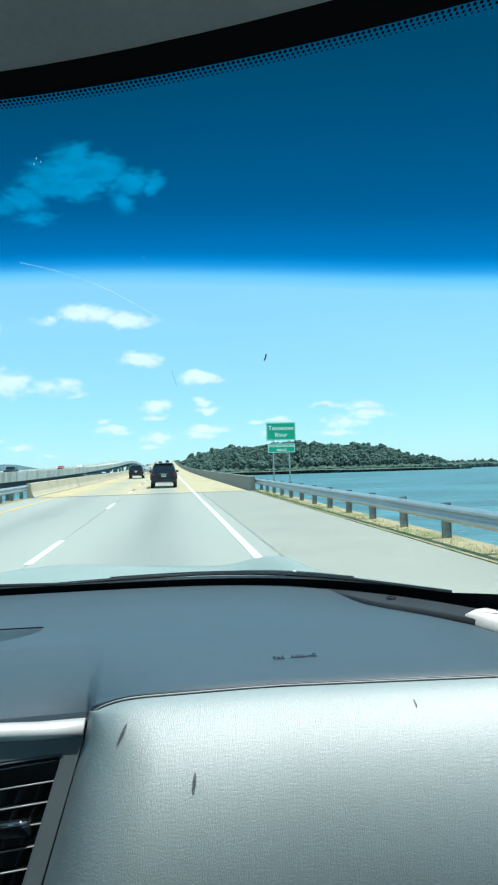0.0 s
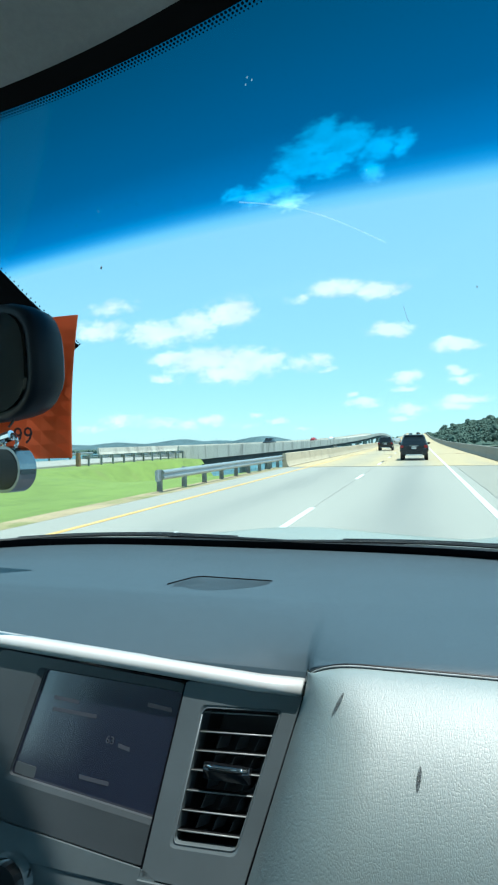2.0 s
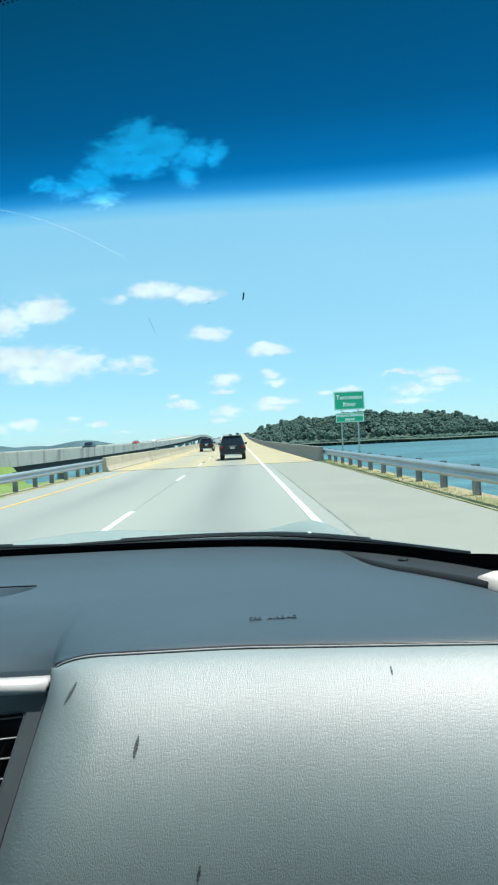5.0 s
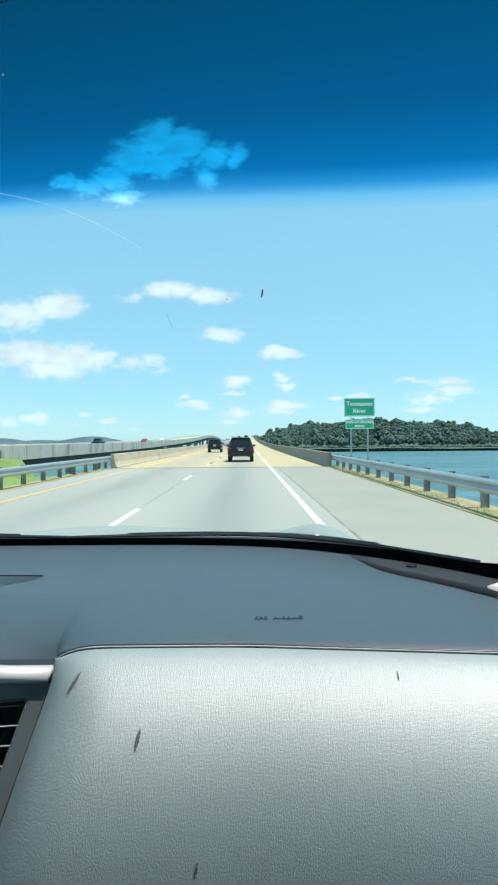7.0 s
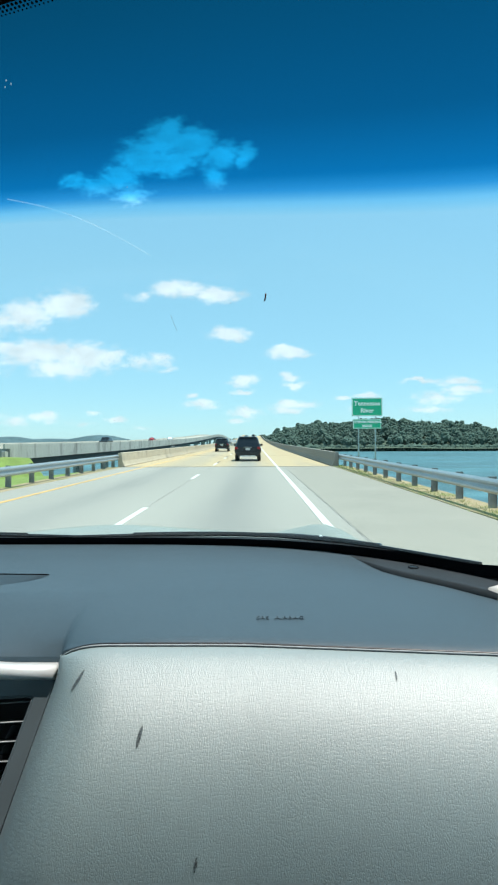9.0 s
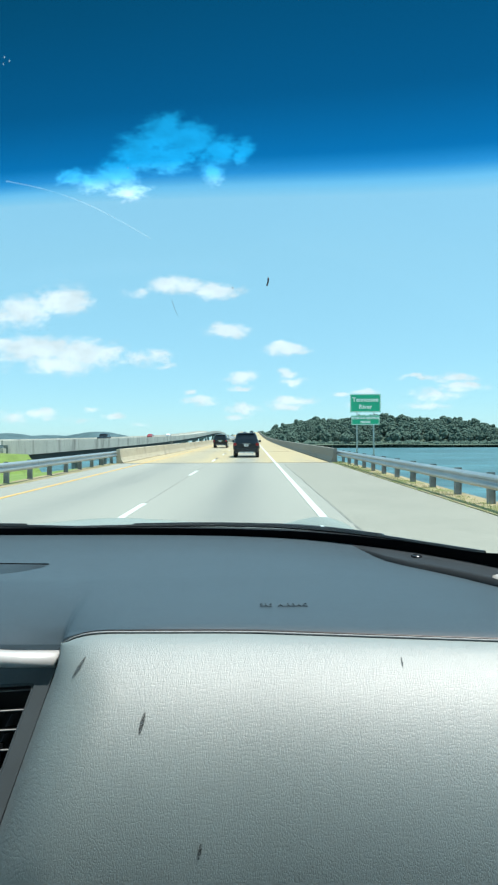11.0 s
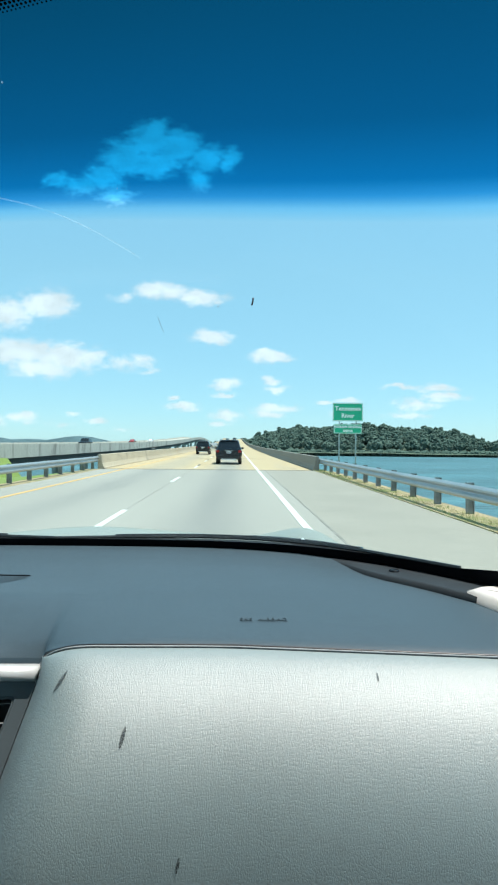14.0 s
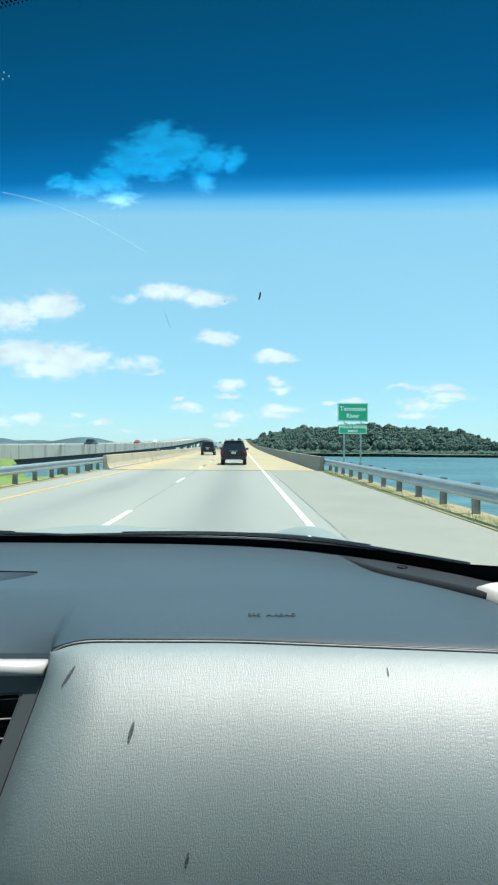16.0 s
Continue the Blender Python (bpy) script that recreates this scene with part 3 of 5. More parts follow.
def post_mesh(x, side, wide=0.09, deep=0.15, top=0.70):
    """Steel I-shaped post with its spacer block, foot at the origin."""
    bm = bmesh.new()
    parts_ = [(0.21, 0.225, -wide / 2, wide / 2, -0.7, top), (0.21 + deep, 0.225 + deep, -wide / 2, wide / 2, -0.7, top), (0.225, 0.21 + deep, -0.008, 0.008, -0.7, top), (0.012, 0.208, -0.06, 0.06, 0.40, top - 0.02)]
    for a, b, c, d, e, f in parts_:
        q = bmesh.ops.create_cube(bm, size=1)["verts"]
        for v in q:
            v.co = Vector((side * ((a + b) / 2 + v.co.x * (b - a)), (c + d) / 2 + v.co.y * (d - c), (e + f) / 2 + v.co.z * (f - e)))
    bmesh.ops.recalc_face_normals(bm, faces=bm.faces)
    me = bpy.data.meshes.new("post")
    bm.to_mesh(me)
    bm.free()
    me.materials.append(M["post"])
    return me


def guard_rail(x, y0, y1, side, label, spacing=2.0, group=""):
    rail = thing("guard_rail", label, "guard rail", group)
    part("rail_beam", w_beam(x, y0, y1, side), M["galv"], rail)
    me = post_mesh(x, side)
    for y in arange(y0 + 0.4, y1 - 0.4, spacing):
        o = new("post", me)
        o.parent = rail
        o.location = (x, y, zr(y))
        o.rotation_euler = (radians(random.uniform(-1, 1)), radians(random.uniform(-1.2, 1.2)), 0)
    return rail


guard_rail(4.9, -12, JOINT + 0.5, 1, "galvanised steel guard rail on steel posts beside the river", group="guard rails")
guard_rail(-7.75, 16.0, JOINT + 0.5, -1, "galvanised steel guard rail at the grass edge before the bridge", group="guard rails")
guard_rail(-38.0, -90, FAR_JOINT, -1, "long galvanised guard rail beside the opposite carriageway", 3.8, group="guard rails")
guard_rail(-26.3, 40, FAR_JOINT, 1, "short guard rail leading to the parallel bridge", 2.0, group="guard rails")
term = part("rail_terminal", box(-7.87, -7.78, 15.7, 16.05, zr(16) + 0.36, zr(16) + 0.72, 0.03), M["galv"])
tagged(term, "flat galvanised end terminal of a guard rail", "rail terminal")
bp = part("marker_post", box(-26.45, -26.15, 39.2, 39.5, zr(39) - 0.3, zr(39) + 0.95, 0.02), M["wood"])
tagged(bp, "brown timber end post of the far guard rail", "post")


# ---------------- bridge barriers ----------------
def barrier(name, x, side, y0, label, lift=0.0, top=0.81, piece=9.0, material="barrier", near=None, group="bridge barriers"):
    """Sloped concrete parapet of cast lengths; side +1 when the traffic is at its -x side."""
    prof = [(0.0, -0.9), (0.0, 0.075), (0.05, 0.12), (0.13, 0.33), (0.18, top - 0.02), (0.20, top), (0.36, top), (0.38, top - 0.02), (0.38, -0.9)]
    b = thing(name, label, "parapet", group)
    ys = arange(y0, END, piece)
    rest = []
    for i, (a, c) in enumerate(zip(ys, ys[1:])):
        rings = [[(x + side * p, y, zr(y) + lift + h) for p, h in prof] for y in (a + 0.006, c - 0.006)]
        if i < 45:
            part("panel", loft(rings), M[material], b)
        else:
            rest.append(rings)
    if rest:
        bm = bmesh.new()
        for rings in rest:
            vs = [[bm.verts.new(p) for p in r] for r in rings]
            n = len(prof)
            for k in range(n):
                bm.faces.new((vs[0][k], vs[0][(k + 1) % n], vs[1][(k + 1) % n], vs[1][k]))
        tagged(part("far_panels", bm, M[material], b), kind="stuff")
    return b


barrier("parapet", 4.45, 1, JOINT, "weathered concrete bridge parapet, coloured darker grey for its shaded side", material="barrier_shade")
barrier("parapet", -7.35, -1, JOINT, "stained tan concrete bridge parapet with cast joints")
barrier("parapet", -27.0, 1, FAR_JOINT, "pale concrete parapet of the parallel bridge", 0.35, 0.85, 10.0, "concrete")
barrier("parapet", -37.0, -1, FAR_JOINT, "pale concrete outer parapet of the parallel bridge", 0.35, 0.85, 10.0, "concrete")
# black beam that stands for the shaded gap behind the left parapet
edge = thing("deck_gap_beam", "black beam standing for the shaded gap behind the bridge parapet", "bridge beam")
part("edge_beam", loft([[(-8.05 + a, y, zr(y) + b) for a, b in ((0, -1.7), (0.25, -1.7), (0.25, -0.92), (0, -0.92))] for y in arange(JOINT + 2, END, 8)]), M["black_line"], edge)
# black girder colour paints in the shade under the parallel deck
girder = thing("deck_shade_beam", "black girder standing for the shade under the parallel bridge deck", "bridge beam")
part("edge_beam", loft([[(-27.6 + a, y, zr(y) + b) for a, b in ((0, -1.5), (0.3, -1.5), (0.3, -0.07), (0, -0.07))] for y in arange(FAR_JOINT + 1, END, 8)]), M["black_line"], girder)
for i, y in enumerate(arange(JOINT + 34, 420, 42)):
    for x, wdt in ((-32, 9.0), (-1.45, 10.0)):
        pier = thing("bridge_pier", "round-ended concrete bridge pier in the river", "bridge pier", "bridge piers")
        part("cap", box(x - wdt / 2, x + wdt / 2, y - 0.8, y + 0.8, zr(y) - 2.6, zr(y) - 1.2, 0.15), M["concrete"], pier)
        for s in (-0.3, 0.3):
            part("column", cyl((x + s * wdt, y, WATER - 1), (x + s * wdt, y, zr(y) - 2.6), 0.75, 14), M["concrete"], pier)


# steel access frame on the opposite parapet
def access_frame(y):
    fr = thing("maintenance_frame", "small dark steel railing frame on the bridge edge", "railing", "bridge railing frames")
    x, z = -7.62, zr(y) + 0.80
    for dy in (0, 0.9, 1.8):
        part("upright", cyl((x, y + dy, z - 0.02), (x, y + dy, z + 0.35), 0.03, 6), M["post"], fr)
    for dz in (0.12, 0.34):
        part("bar", cyl((x, y, z + dz), (x, y + 1.8, z + dz), 0.025, 6), M["post"], fr)


access_frame(52)
access_frame(118)


# ---------------- road sign ----------------
def road_sign():
    s = thing("road_sign", "green river-name sign with white border on two posts", "road sign", at=(0, 0, 0))
    x, y = 7.45, 37.0
    for dx in (-0.55, 0.55):
        part("post", box(x + dx - 0.045, x + dx + 0.045, y + 0.03, y + 0.12, -4.5, 3.25, 0.008), M["galv"], s)
    for name, z0, z1, w, lines in (("sign_panel", 3.45, 4.65, 2.0, (("Tennessee", 4.27, 0.40), ("River", 3.80, 0.40))), ("name_panel", 2.62, 3.24, 1.86, (("VETERANS MEMORIAL", 3.06, 0.19), ("BRIDGE", 2.80, 0.19)))):
        p = part(name, box(x - w / 2, x + w / 2, y - 0.012, y + 0.012, z0, z1, 0.004), M["sign"], s)
        t = 0.035
        for a, b, c, d in ((-w / 2 + 0.02, w / 2 - 0.02, z1 - 0.02 - t, z1 - 0.02), (-w / 2 + 0.02, w / 2 - 0.02, z0 + 0.02, z0 + 0.02 + t), (-w / 2 + 0.02, -w / 2 + 0.02 + t, z0 + 0.06, z1 - 0.06), (w / 2 - 0.02 - t, w / 2 - 0.02, z0 + 0.06, z1 - 0.06)):
            part("border", box(x + a, x + b, y - 0.017, y - 0.013, c, d), M["sign_white"], p)
        for words, z, size in lines:
            lettering("lettering", words, size, Matrix.Translation((x, y - 0.016, z)) @ pose(0, 0, 0, 90, 0, 0), M["sign_white"], p, 0.002, bold=0.012)
    for dx in (-0.55, 0.55):
        part("bracket", box(x + dx - 0.03, x + dx + 0.03, y - 0.01, y + 0.03, 3.22, 3.47), M["galv"], s)


road_sign()


# ---------------- woods and hills ----------------
def ico(sub):
    bm = bmesh.new()
    bmesh.ops.create_icosphere(bm, subdivisions=sub, radius=1)
    v = np.array([p.co[:] for p in bm.verts])
    f = np.array([[q.index for q in p.verts] for p in bm.faces])
    bm.free()
    return v, f


def clumps(name, places, material, label, category, seed):
    """Many lumpy foliage clumps (x, y, z, radius, height, fineness) in one mesh."""
    rng = np.random.default_rng(seed)
    base = {k: ico(k) for k in (1, 2)}
    V, F, n = [], [], 0
    for x, y, z, r, h, sub in places:
        bv, bf = base[sub]
        v = bv * (1 + rng.uniform(-0.36, 0.36, (len(bv), 1))) + rng.uniform(-0.12, 0.12, bv.shape)
        V.append(v * (r, r, h) + (x, y, z))
        F.append(bf + n)
        n += len(bv)
    V, F = np.concatenate(V), np.concatenate(F)
    ob = mesh_ob(name, V.tolist(), F.tolist(), material)
    return tagged(ob, label, category, "", "stuff")


def island_height(x, y):
    """Ground of the wooded hill across the river."""
    side = min(1, max(0, (x + 25) / 150))
    side = side * side * (3 - 2 * side) * math.exp(-((max(0, x - 90) / 335) ** 6))
    a = 35 * side * math.exp(-(((y - 960) / 130) ** 2)) * (0.96 + 0.07 * math.sin(x * 0.035))
    b = 8 * math.exp(-(((x - 520) / 330) ** 4)) * math.exp(-(((y - 1150) / 90) ** 2))
    c = 5.5 * math.exp(-(((y - 1000) / 160) ** 2)) * (1 if -60 < x < 430 else 0)
    return WATER - 1.5 + a + b + c + 3 * noise.noise((x * 0.012, y * 0.012, 3)) * min(1, a / 8)


def island():
    xs, ys = arange(-90, 900, 15), arange(780, 1300, 20)
    bm, _ = grid([[(x, y, island_height(x, y)) for x in xs] for y in ys])
    tagged(part("island_ground", bm, M["forest_floor"], None, smooth=True), "low wooded hill rising from the river", "hill", "", "structure")
    rng = random.Random(7)
    places = []
    for _ in range(3600):
        x, y = rng.uniform(-60, 880), rng.uniform(800, 1010) if rng.random() < 0.8 else rng.uniform(1010, 1180)
        g = island_height(x, y)
        if g < WATER + 0.4:
            continue
        h = rng.uniform(10, 15) if rng.random() < 0.86 else rng.uniform(15, 21)
        if x > 380:
            h *= 0.7
        r = h * rng.uniform(0.36, 0.52)
        places.append((x, y, g + h * 0.40, r * 0.66, h * 0.36, 1))
        for _ in range(24):
            a, q = rng.uniform(0, math.tau), rng.uniform(0.5, 1.0)
            k = r * rng.uniform(0.16, 0.34)
            up = rng.uniform(0.2, 1.0)
            q *= math.sin(math.pi * min(0.93, up * 0.8 + 0.15))
            places.append((x + math.cos(a) * r * q, y + math.sin(a) * r * q, g + h * (0.15 + up * 0.72), k, k * rng.uniform(0.7, 1.3), 1))
    for _ in range(2400):
        x = rng.uniform(-40, 860)
        y = 800
        while y < 1150 and island_height(x, y) < WATER + 0.2:
            y += 4
        h = rng.uniform(4, 9)
        places.append((x, y - rng.uniform(-8, 7), WATER + h * 0.5, h * 0.6, h * 0.65, 1))
    clumps("forest", places, M["forest"], "dense dark green broadleaf woods covering the island hill", "forest", 3)
    shore = []
    for _ in range(700):
        x = rng.uniform(-1600, -250)
        y = 1500 + 0.12 * x + rng.uniform(-60, 60)
        if noise.noise((x * 0.006, 2, 1)) < -0.15:
            continue
        h = rng.uniform(7, 13)
        shore.append((x, y, WATER + h * 0.4, h * 0.55, h * 0.55, 1))
    clumps("far_shore_trees", shore, M["forest"], "thin line of dark trees on the far shore", "trees", 4)


island()


def ridge(name, dist, x0, x1, peaks, seed, label):
    rows = []
    xs = arange(x0, x1, 40)
    for dy, k in ((-260, 0.0), (-160, 0.45), (-60, 0.9), (0, 1.0), (200, 0.0)):
        row = []
        for x in xs:
            h = sum(p * math.exp(-(((x - c) / w) ** 2)) for c, w, p in peaks) + 7
            h += 3.5 * noise.noise((x * 0.006, seed, 0)) + 2.5 * noise.noise((x * 0.03, seed, k))
            row.append((x, dist + dy, WATER - 1 + max(0, h) * k))
        rows.append(row)
    bm, _ = grid(rows)
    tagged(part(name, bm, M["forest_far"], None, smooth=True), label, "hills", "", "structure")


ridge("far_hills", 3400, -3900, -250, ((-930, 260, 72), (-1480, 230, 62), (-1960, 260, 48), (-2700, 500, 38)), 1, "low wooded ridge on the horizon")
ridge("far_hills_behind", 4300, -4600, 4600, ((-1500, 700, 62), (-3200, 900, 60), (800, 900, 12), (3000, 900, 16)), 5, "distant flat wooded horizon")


# ---------------- vehicles ----------------
def ring_at(y, zb, zm, zt, wb, wm, wt):
    half = [(wb * 0.75, zb), (wb, zb + 0.10), (wm, zb + 0.30), (wm, zm - 0.06), (wm - 0.035, zm), (wt + 0.03, zt - 0.10), (wt - 0.05, zt - 0.015), (wt * 0.5, zt)]
    return [(x, y, z) for x, z in half] + [(-x, y, z) for x, z in reversed(half)]


def car(name, label, paint, x, y, heading=0, suv=True, group="vehicles on the road", detail=True):
    """A vehicle seen from behind; its rear bumper at the origin, nose along +y."""
    root = thing(name, label, "car", group)
    k = 1.0 if suv else 0.84
    if suv:
        st = [(0.00, 0.42, 0.92, 1.00, 0.80, 0.86, 0.70), (0.10, 0.36, 0.98, 1.35, 0.86, 0.93, 0.70), (0.28, 0.34, 1.02, 1.70, 0.88, 0.95, 0.66), (0.60, 0.33, 1.03, 1.77, 0.88, 0.95, 0.67), (2.2, 0.32, 1.03, 1.79, 0.88, 0.95, 0.69), (2.9, 0.32, 1.02, 1.70, 0.88, 0.95, 0.66), (3.5, 0.33, 1.00, 1.12, 0.88, 0.94, 0.74), (4.3, 0.36, 0.90, 0.98, 0.86, 0.92, 0.72), (4.7, 0.44, 0.72, 0.80, 0.75, 0.80, 0.6)]
    else:
        st = [(0.00, 0.40, 0.80, 0.88, 0.76, 0.82, 0.62), (0.10, 0.32, 0.86, 1.00, 0.82, 0.88, 0.64), (0.75, 0.30, 0.88, 1.05, 0.84, 0.90, 0.62), (1.35, 0.30, 0.90, 1.40, 0.84, 0.90, 0.58), (2.0, 0.30, 0.90, 1.46, 0.84, 0.90, 0.60), (2.6, 0.30, 0.90, 1.40, 0.84, 0.90, 0.58), (3.3, 0.31, 0.88, 0.98, 0.84, 0.89, 0.68), (4.3, 0.34, 0.74, 0.82, 0.80, 0.86, 0.66), (4.6, 0.42, 0.62, 0.68, 0.70, 0.76, 0.55)]
    body = part("body", loft([ring_at(*s) for s in st]), M[paint], root, smooth=False)
    zt, zm = (1.66, 1.06) if suv else (1.34, 0.96)
    # rear window, sloped
    y0, y1 = (0.115, 0.27) if suv else (0.80, 1.32)
    part("rear_window", grid([[(-0.62, y0 - 0.02, zm), (-0.3, y0 - 0.03, zm - 0.01), (0.3, y0 - 0.03, zm - 0.01), (0.62, y0 - 0.02, zm)], [(-0.53, y1 - 0.02, zt - 0.05), (-0.28, y1 - 0.03, zt - 0.04), (0.28, y1 - 0.03, zt - 0.04), (0.53, y1 - 0.02, zt - 0.05)]])[0], M["car_glass"], root)
    for s in (-1, 1):
        w0, w1 = (0.955, 0.715) if suv else (0.885, 0.625)
        part("side_window", grid([[(s * (w0 - 0.045), a, zm + 0.01) for a in (0.75, 1.7, 3.0)], [(s * (w1 + 0.07), a, zt - 0.03) for a in (0.85, 1.7, 2.65)]])[0], M["car_glass"], root)
        tl = part("tail_lamp", box(s * 0.80 - 0.13, s * 0.80 + 0.10, -0.03, 0.16, zm - 0.22, zm - 0.02, 0.03), M["tail"], root)
        if detail:
            part("reflector", box(s * 0.72 - 0.09, s * 0.72 + 0.09, -0.035, 0.02, 0.46, 0.50, 0.008), M["tail"], root)
            part("wing_mirror", box(s * 1.0 - 0.10, s * 1.0 + 0.10, 3.0, 3.12, zm, zm + 0.17, 0.03), M[paint], root)
            if suv:
                part("roof_rail", cyl((s * 0.60, 0.55, 1.80), (s * 0.60, 2.4, 1.83), 0.025, 8), M["black"], root)
        for wy in (0.92, 3.75):
            wheel = part("wheel", cyl((s * 0.68, wy, 0.34 * k), (s * 0.92, wy, 0.34 * k), 0.34 * k, 20), M["tyre"], root)
            part("rim", cyl((s * 0.90, wy, 0.34 * k), (s * 0.925, wy, 0.34 * k), 0.21 * k, 14), M["silver"], wheel)
    part("bumper", box(-0.84, 0.84, -0.07, 0.12, 0.38, 0.62 * (1 if suv else 0.95), 0.05), M["black"] if suv else M[paint], root)
    part("bumper_trim", box(-0.55, 0.55, -0.085, -0.05, 0.35, 0.42, 0.01), M["silver"], root)
    pl = part("number_plate", box(-0.155, 0.155, -0.045, -0.02, 0.80, 0.95, 0.006), M["plate"], root)
    for i, (a, b) in enumerate(((-0.11, -0.05), (-0.03, 0.03), (0.05, 0.11))):
        part("bar", box(a, b, -0.048, -0.044, 0.85, 0.90), M["ink"], pl)
    if detail:
        part("garnish", box(-0.30, 0.30, -0.03, 0.03, 0.985, 1.03, 0.008), M["chrome"], root)
        if suv:
            part("spoiler", box(-0.60, 0.60, 0.16, 0.36, 1.70, 1.735, 0.012), M[paint], root)
            part("wiper", cyl((-0.02, 0.075, 1.08), (0.34, 0.10, 1.12), 0.012, 6), M["black"], root)
    part("exhaust", cyl((0.45, -0.02, 0.30), (0.45, 0.25, 0.30), 0.04, 10), M["silver"], root)
    slope = math.degrees(math.atan((zr(y + 4) - zr(y)) / 4))
    root.matrix_world = pose(x, y, zr(y) + (0.0 if abs(x) < 12 else 0.35 if y > FAR_JOINT else 0.0), slope, 0, heading)
    return root


car("suv", "dark blue SUV with roof rails driving in the same lane", "car_navy", -0.42, 40.0)
car("suv", "black SUV with chrome garnish in the passing lane", "car_black", -4.2, 74.0)
car("sedan", "silver sedan far ahead in the passing lane", "car_silver", -4.2, 112.0, suv=False)
car("suv", "dark SUV far up the bridge", "car_black", -4.0, 300.0, detail=False)
car("suv", "dark SUV near the bridge crest", "car_navy", -0.4, 340.0, detail=False)
car("suv", "dark SUV coming the other way on the parallel bridge", "car_black", -31, 120, 180, detail=False, group="oncoming vehicles")
car("sedan", "white sedan coming the other way on the parallel bridge", "car_white", -31, 210, 180, suv=False, detail=False, group="oncoming vehicles")
car("sedan", "red sedan coming the other way on the parallel bridge", "car_red", -34, 190, 180, suv=False, detail=False, group="oncoming vehicles")


# ---------------- roadside weeds ----------------
def tufts(name, x0, x1, y0, y1, n, h0, h1, label, seed, drop=0.0):
    rng = np.random.default_rng(seed)
    V, F = [], []
    for i in range(n):
        x, y = rng.uniform(x0, x1), rng.uniform(y0, y1)
        z = zr(y) - 0.03 + drop
        for _ in range(5):
            a, h, w = rng.uniform(0, 6.28), rng.uniform(h0, h1), rng.uniform(0.004, 0.010)
            lx, ly = rng.normal(0, 0.35) * h, rng.normal(0, 0.35) * h
            k = len(V)
            ox, oy = rng.normal(0, 0.05), rng.normal(0, 0.05)
            V += [(x + ox - w * math.cos(a), y + oy - w * math.sin(a), z), (x + ox + w * math.cos(a), y + oy + w * math.sin(a), z), (x + ox + lx, y + oy + ly, z + h)]
            F.append((k, k + 1, k + 2))
    return tagged(mesh_ob(name, V, F, M["blade"]), label, "grass", "", "stuff")


tufts("verge_grass", 4.53, 5.2, 4, JOINT + 1, 3200, 0.04, 0.19, "ragged grass and weeds along the guard rail", 11, -0.05)


# ---------------- the car that carries the camera: windscreen ----------------
XC = -0.42                       # middle of the car


def y_base(x):
    return 1.22 - 0.69 * abs(x - XC) ** 4


def y_head(x):
    u = max(x, -0.9)
    return 0.504 - 0.429 * u - 0.2265 * u * u - 0.2 * max(0, -0.9 - x)


def z_foot(x):
    """The foot of the glass lifts towards its rounded corners."""
    return 1.292 + 0.22 * max(0, abs(x - XC) - 0.80)


def glass(x, s, off=0.0):
    """A point of the windscreen: s runs from its foot (0) to the roof (1)."""
    b = 4 * s * (1 - s)
    return Vector((x, y_base(x) * (1 - s) + y_head(x) * s + 0.03 * b - off, z_foot(x) * (1 - s) + 2.0 * s + 0.03 * b - off * 0.6))


def side_x(u, s):
    """Across the glass: u is -1 and 1 at its side edges."""
    return XC + u * (0.875 + 0.10 * s)


def band_edge(x):
    return 0.733 - 0.145 * x - 0.165 * x * x


def windscreen():
    us, ss = arange(-1.0, 1.0, 0.04), arange(0.0, 1.12, 0.02)
    n = len(us)
    V, B, F = [], [], []
    for off in (0.0, -0.006):
        for s in ss:
            for u in us:
                x = side_x(u, s)
                V.append(glass(x, s, off))
                B.append(s - band_edge(x))
    m = n * len(ss)
    for i in range(len(ss) - 1):
        for j in range(n - 1):
            a = i * n + j
            F.append((a, a + 1, a + n + 1, a + n))
            F.append((m + a, m + a + n, m + a + n + 1, m + a + 1))
    ob = mesh_ob("windscreen", V, F, M["windscreen"], None, smooth=True)
    at = ob.data.attributes.new("band", "FLOAT", "POINT")
    at.data.foreach_set("value", B)
    ob.visible_shadow = False
    return tagged(ob, "raked car windscreen with a deep blue shade band", "windscreen", "", "structure")


screen = windscreen()


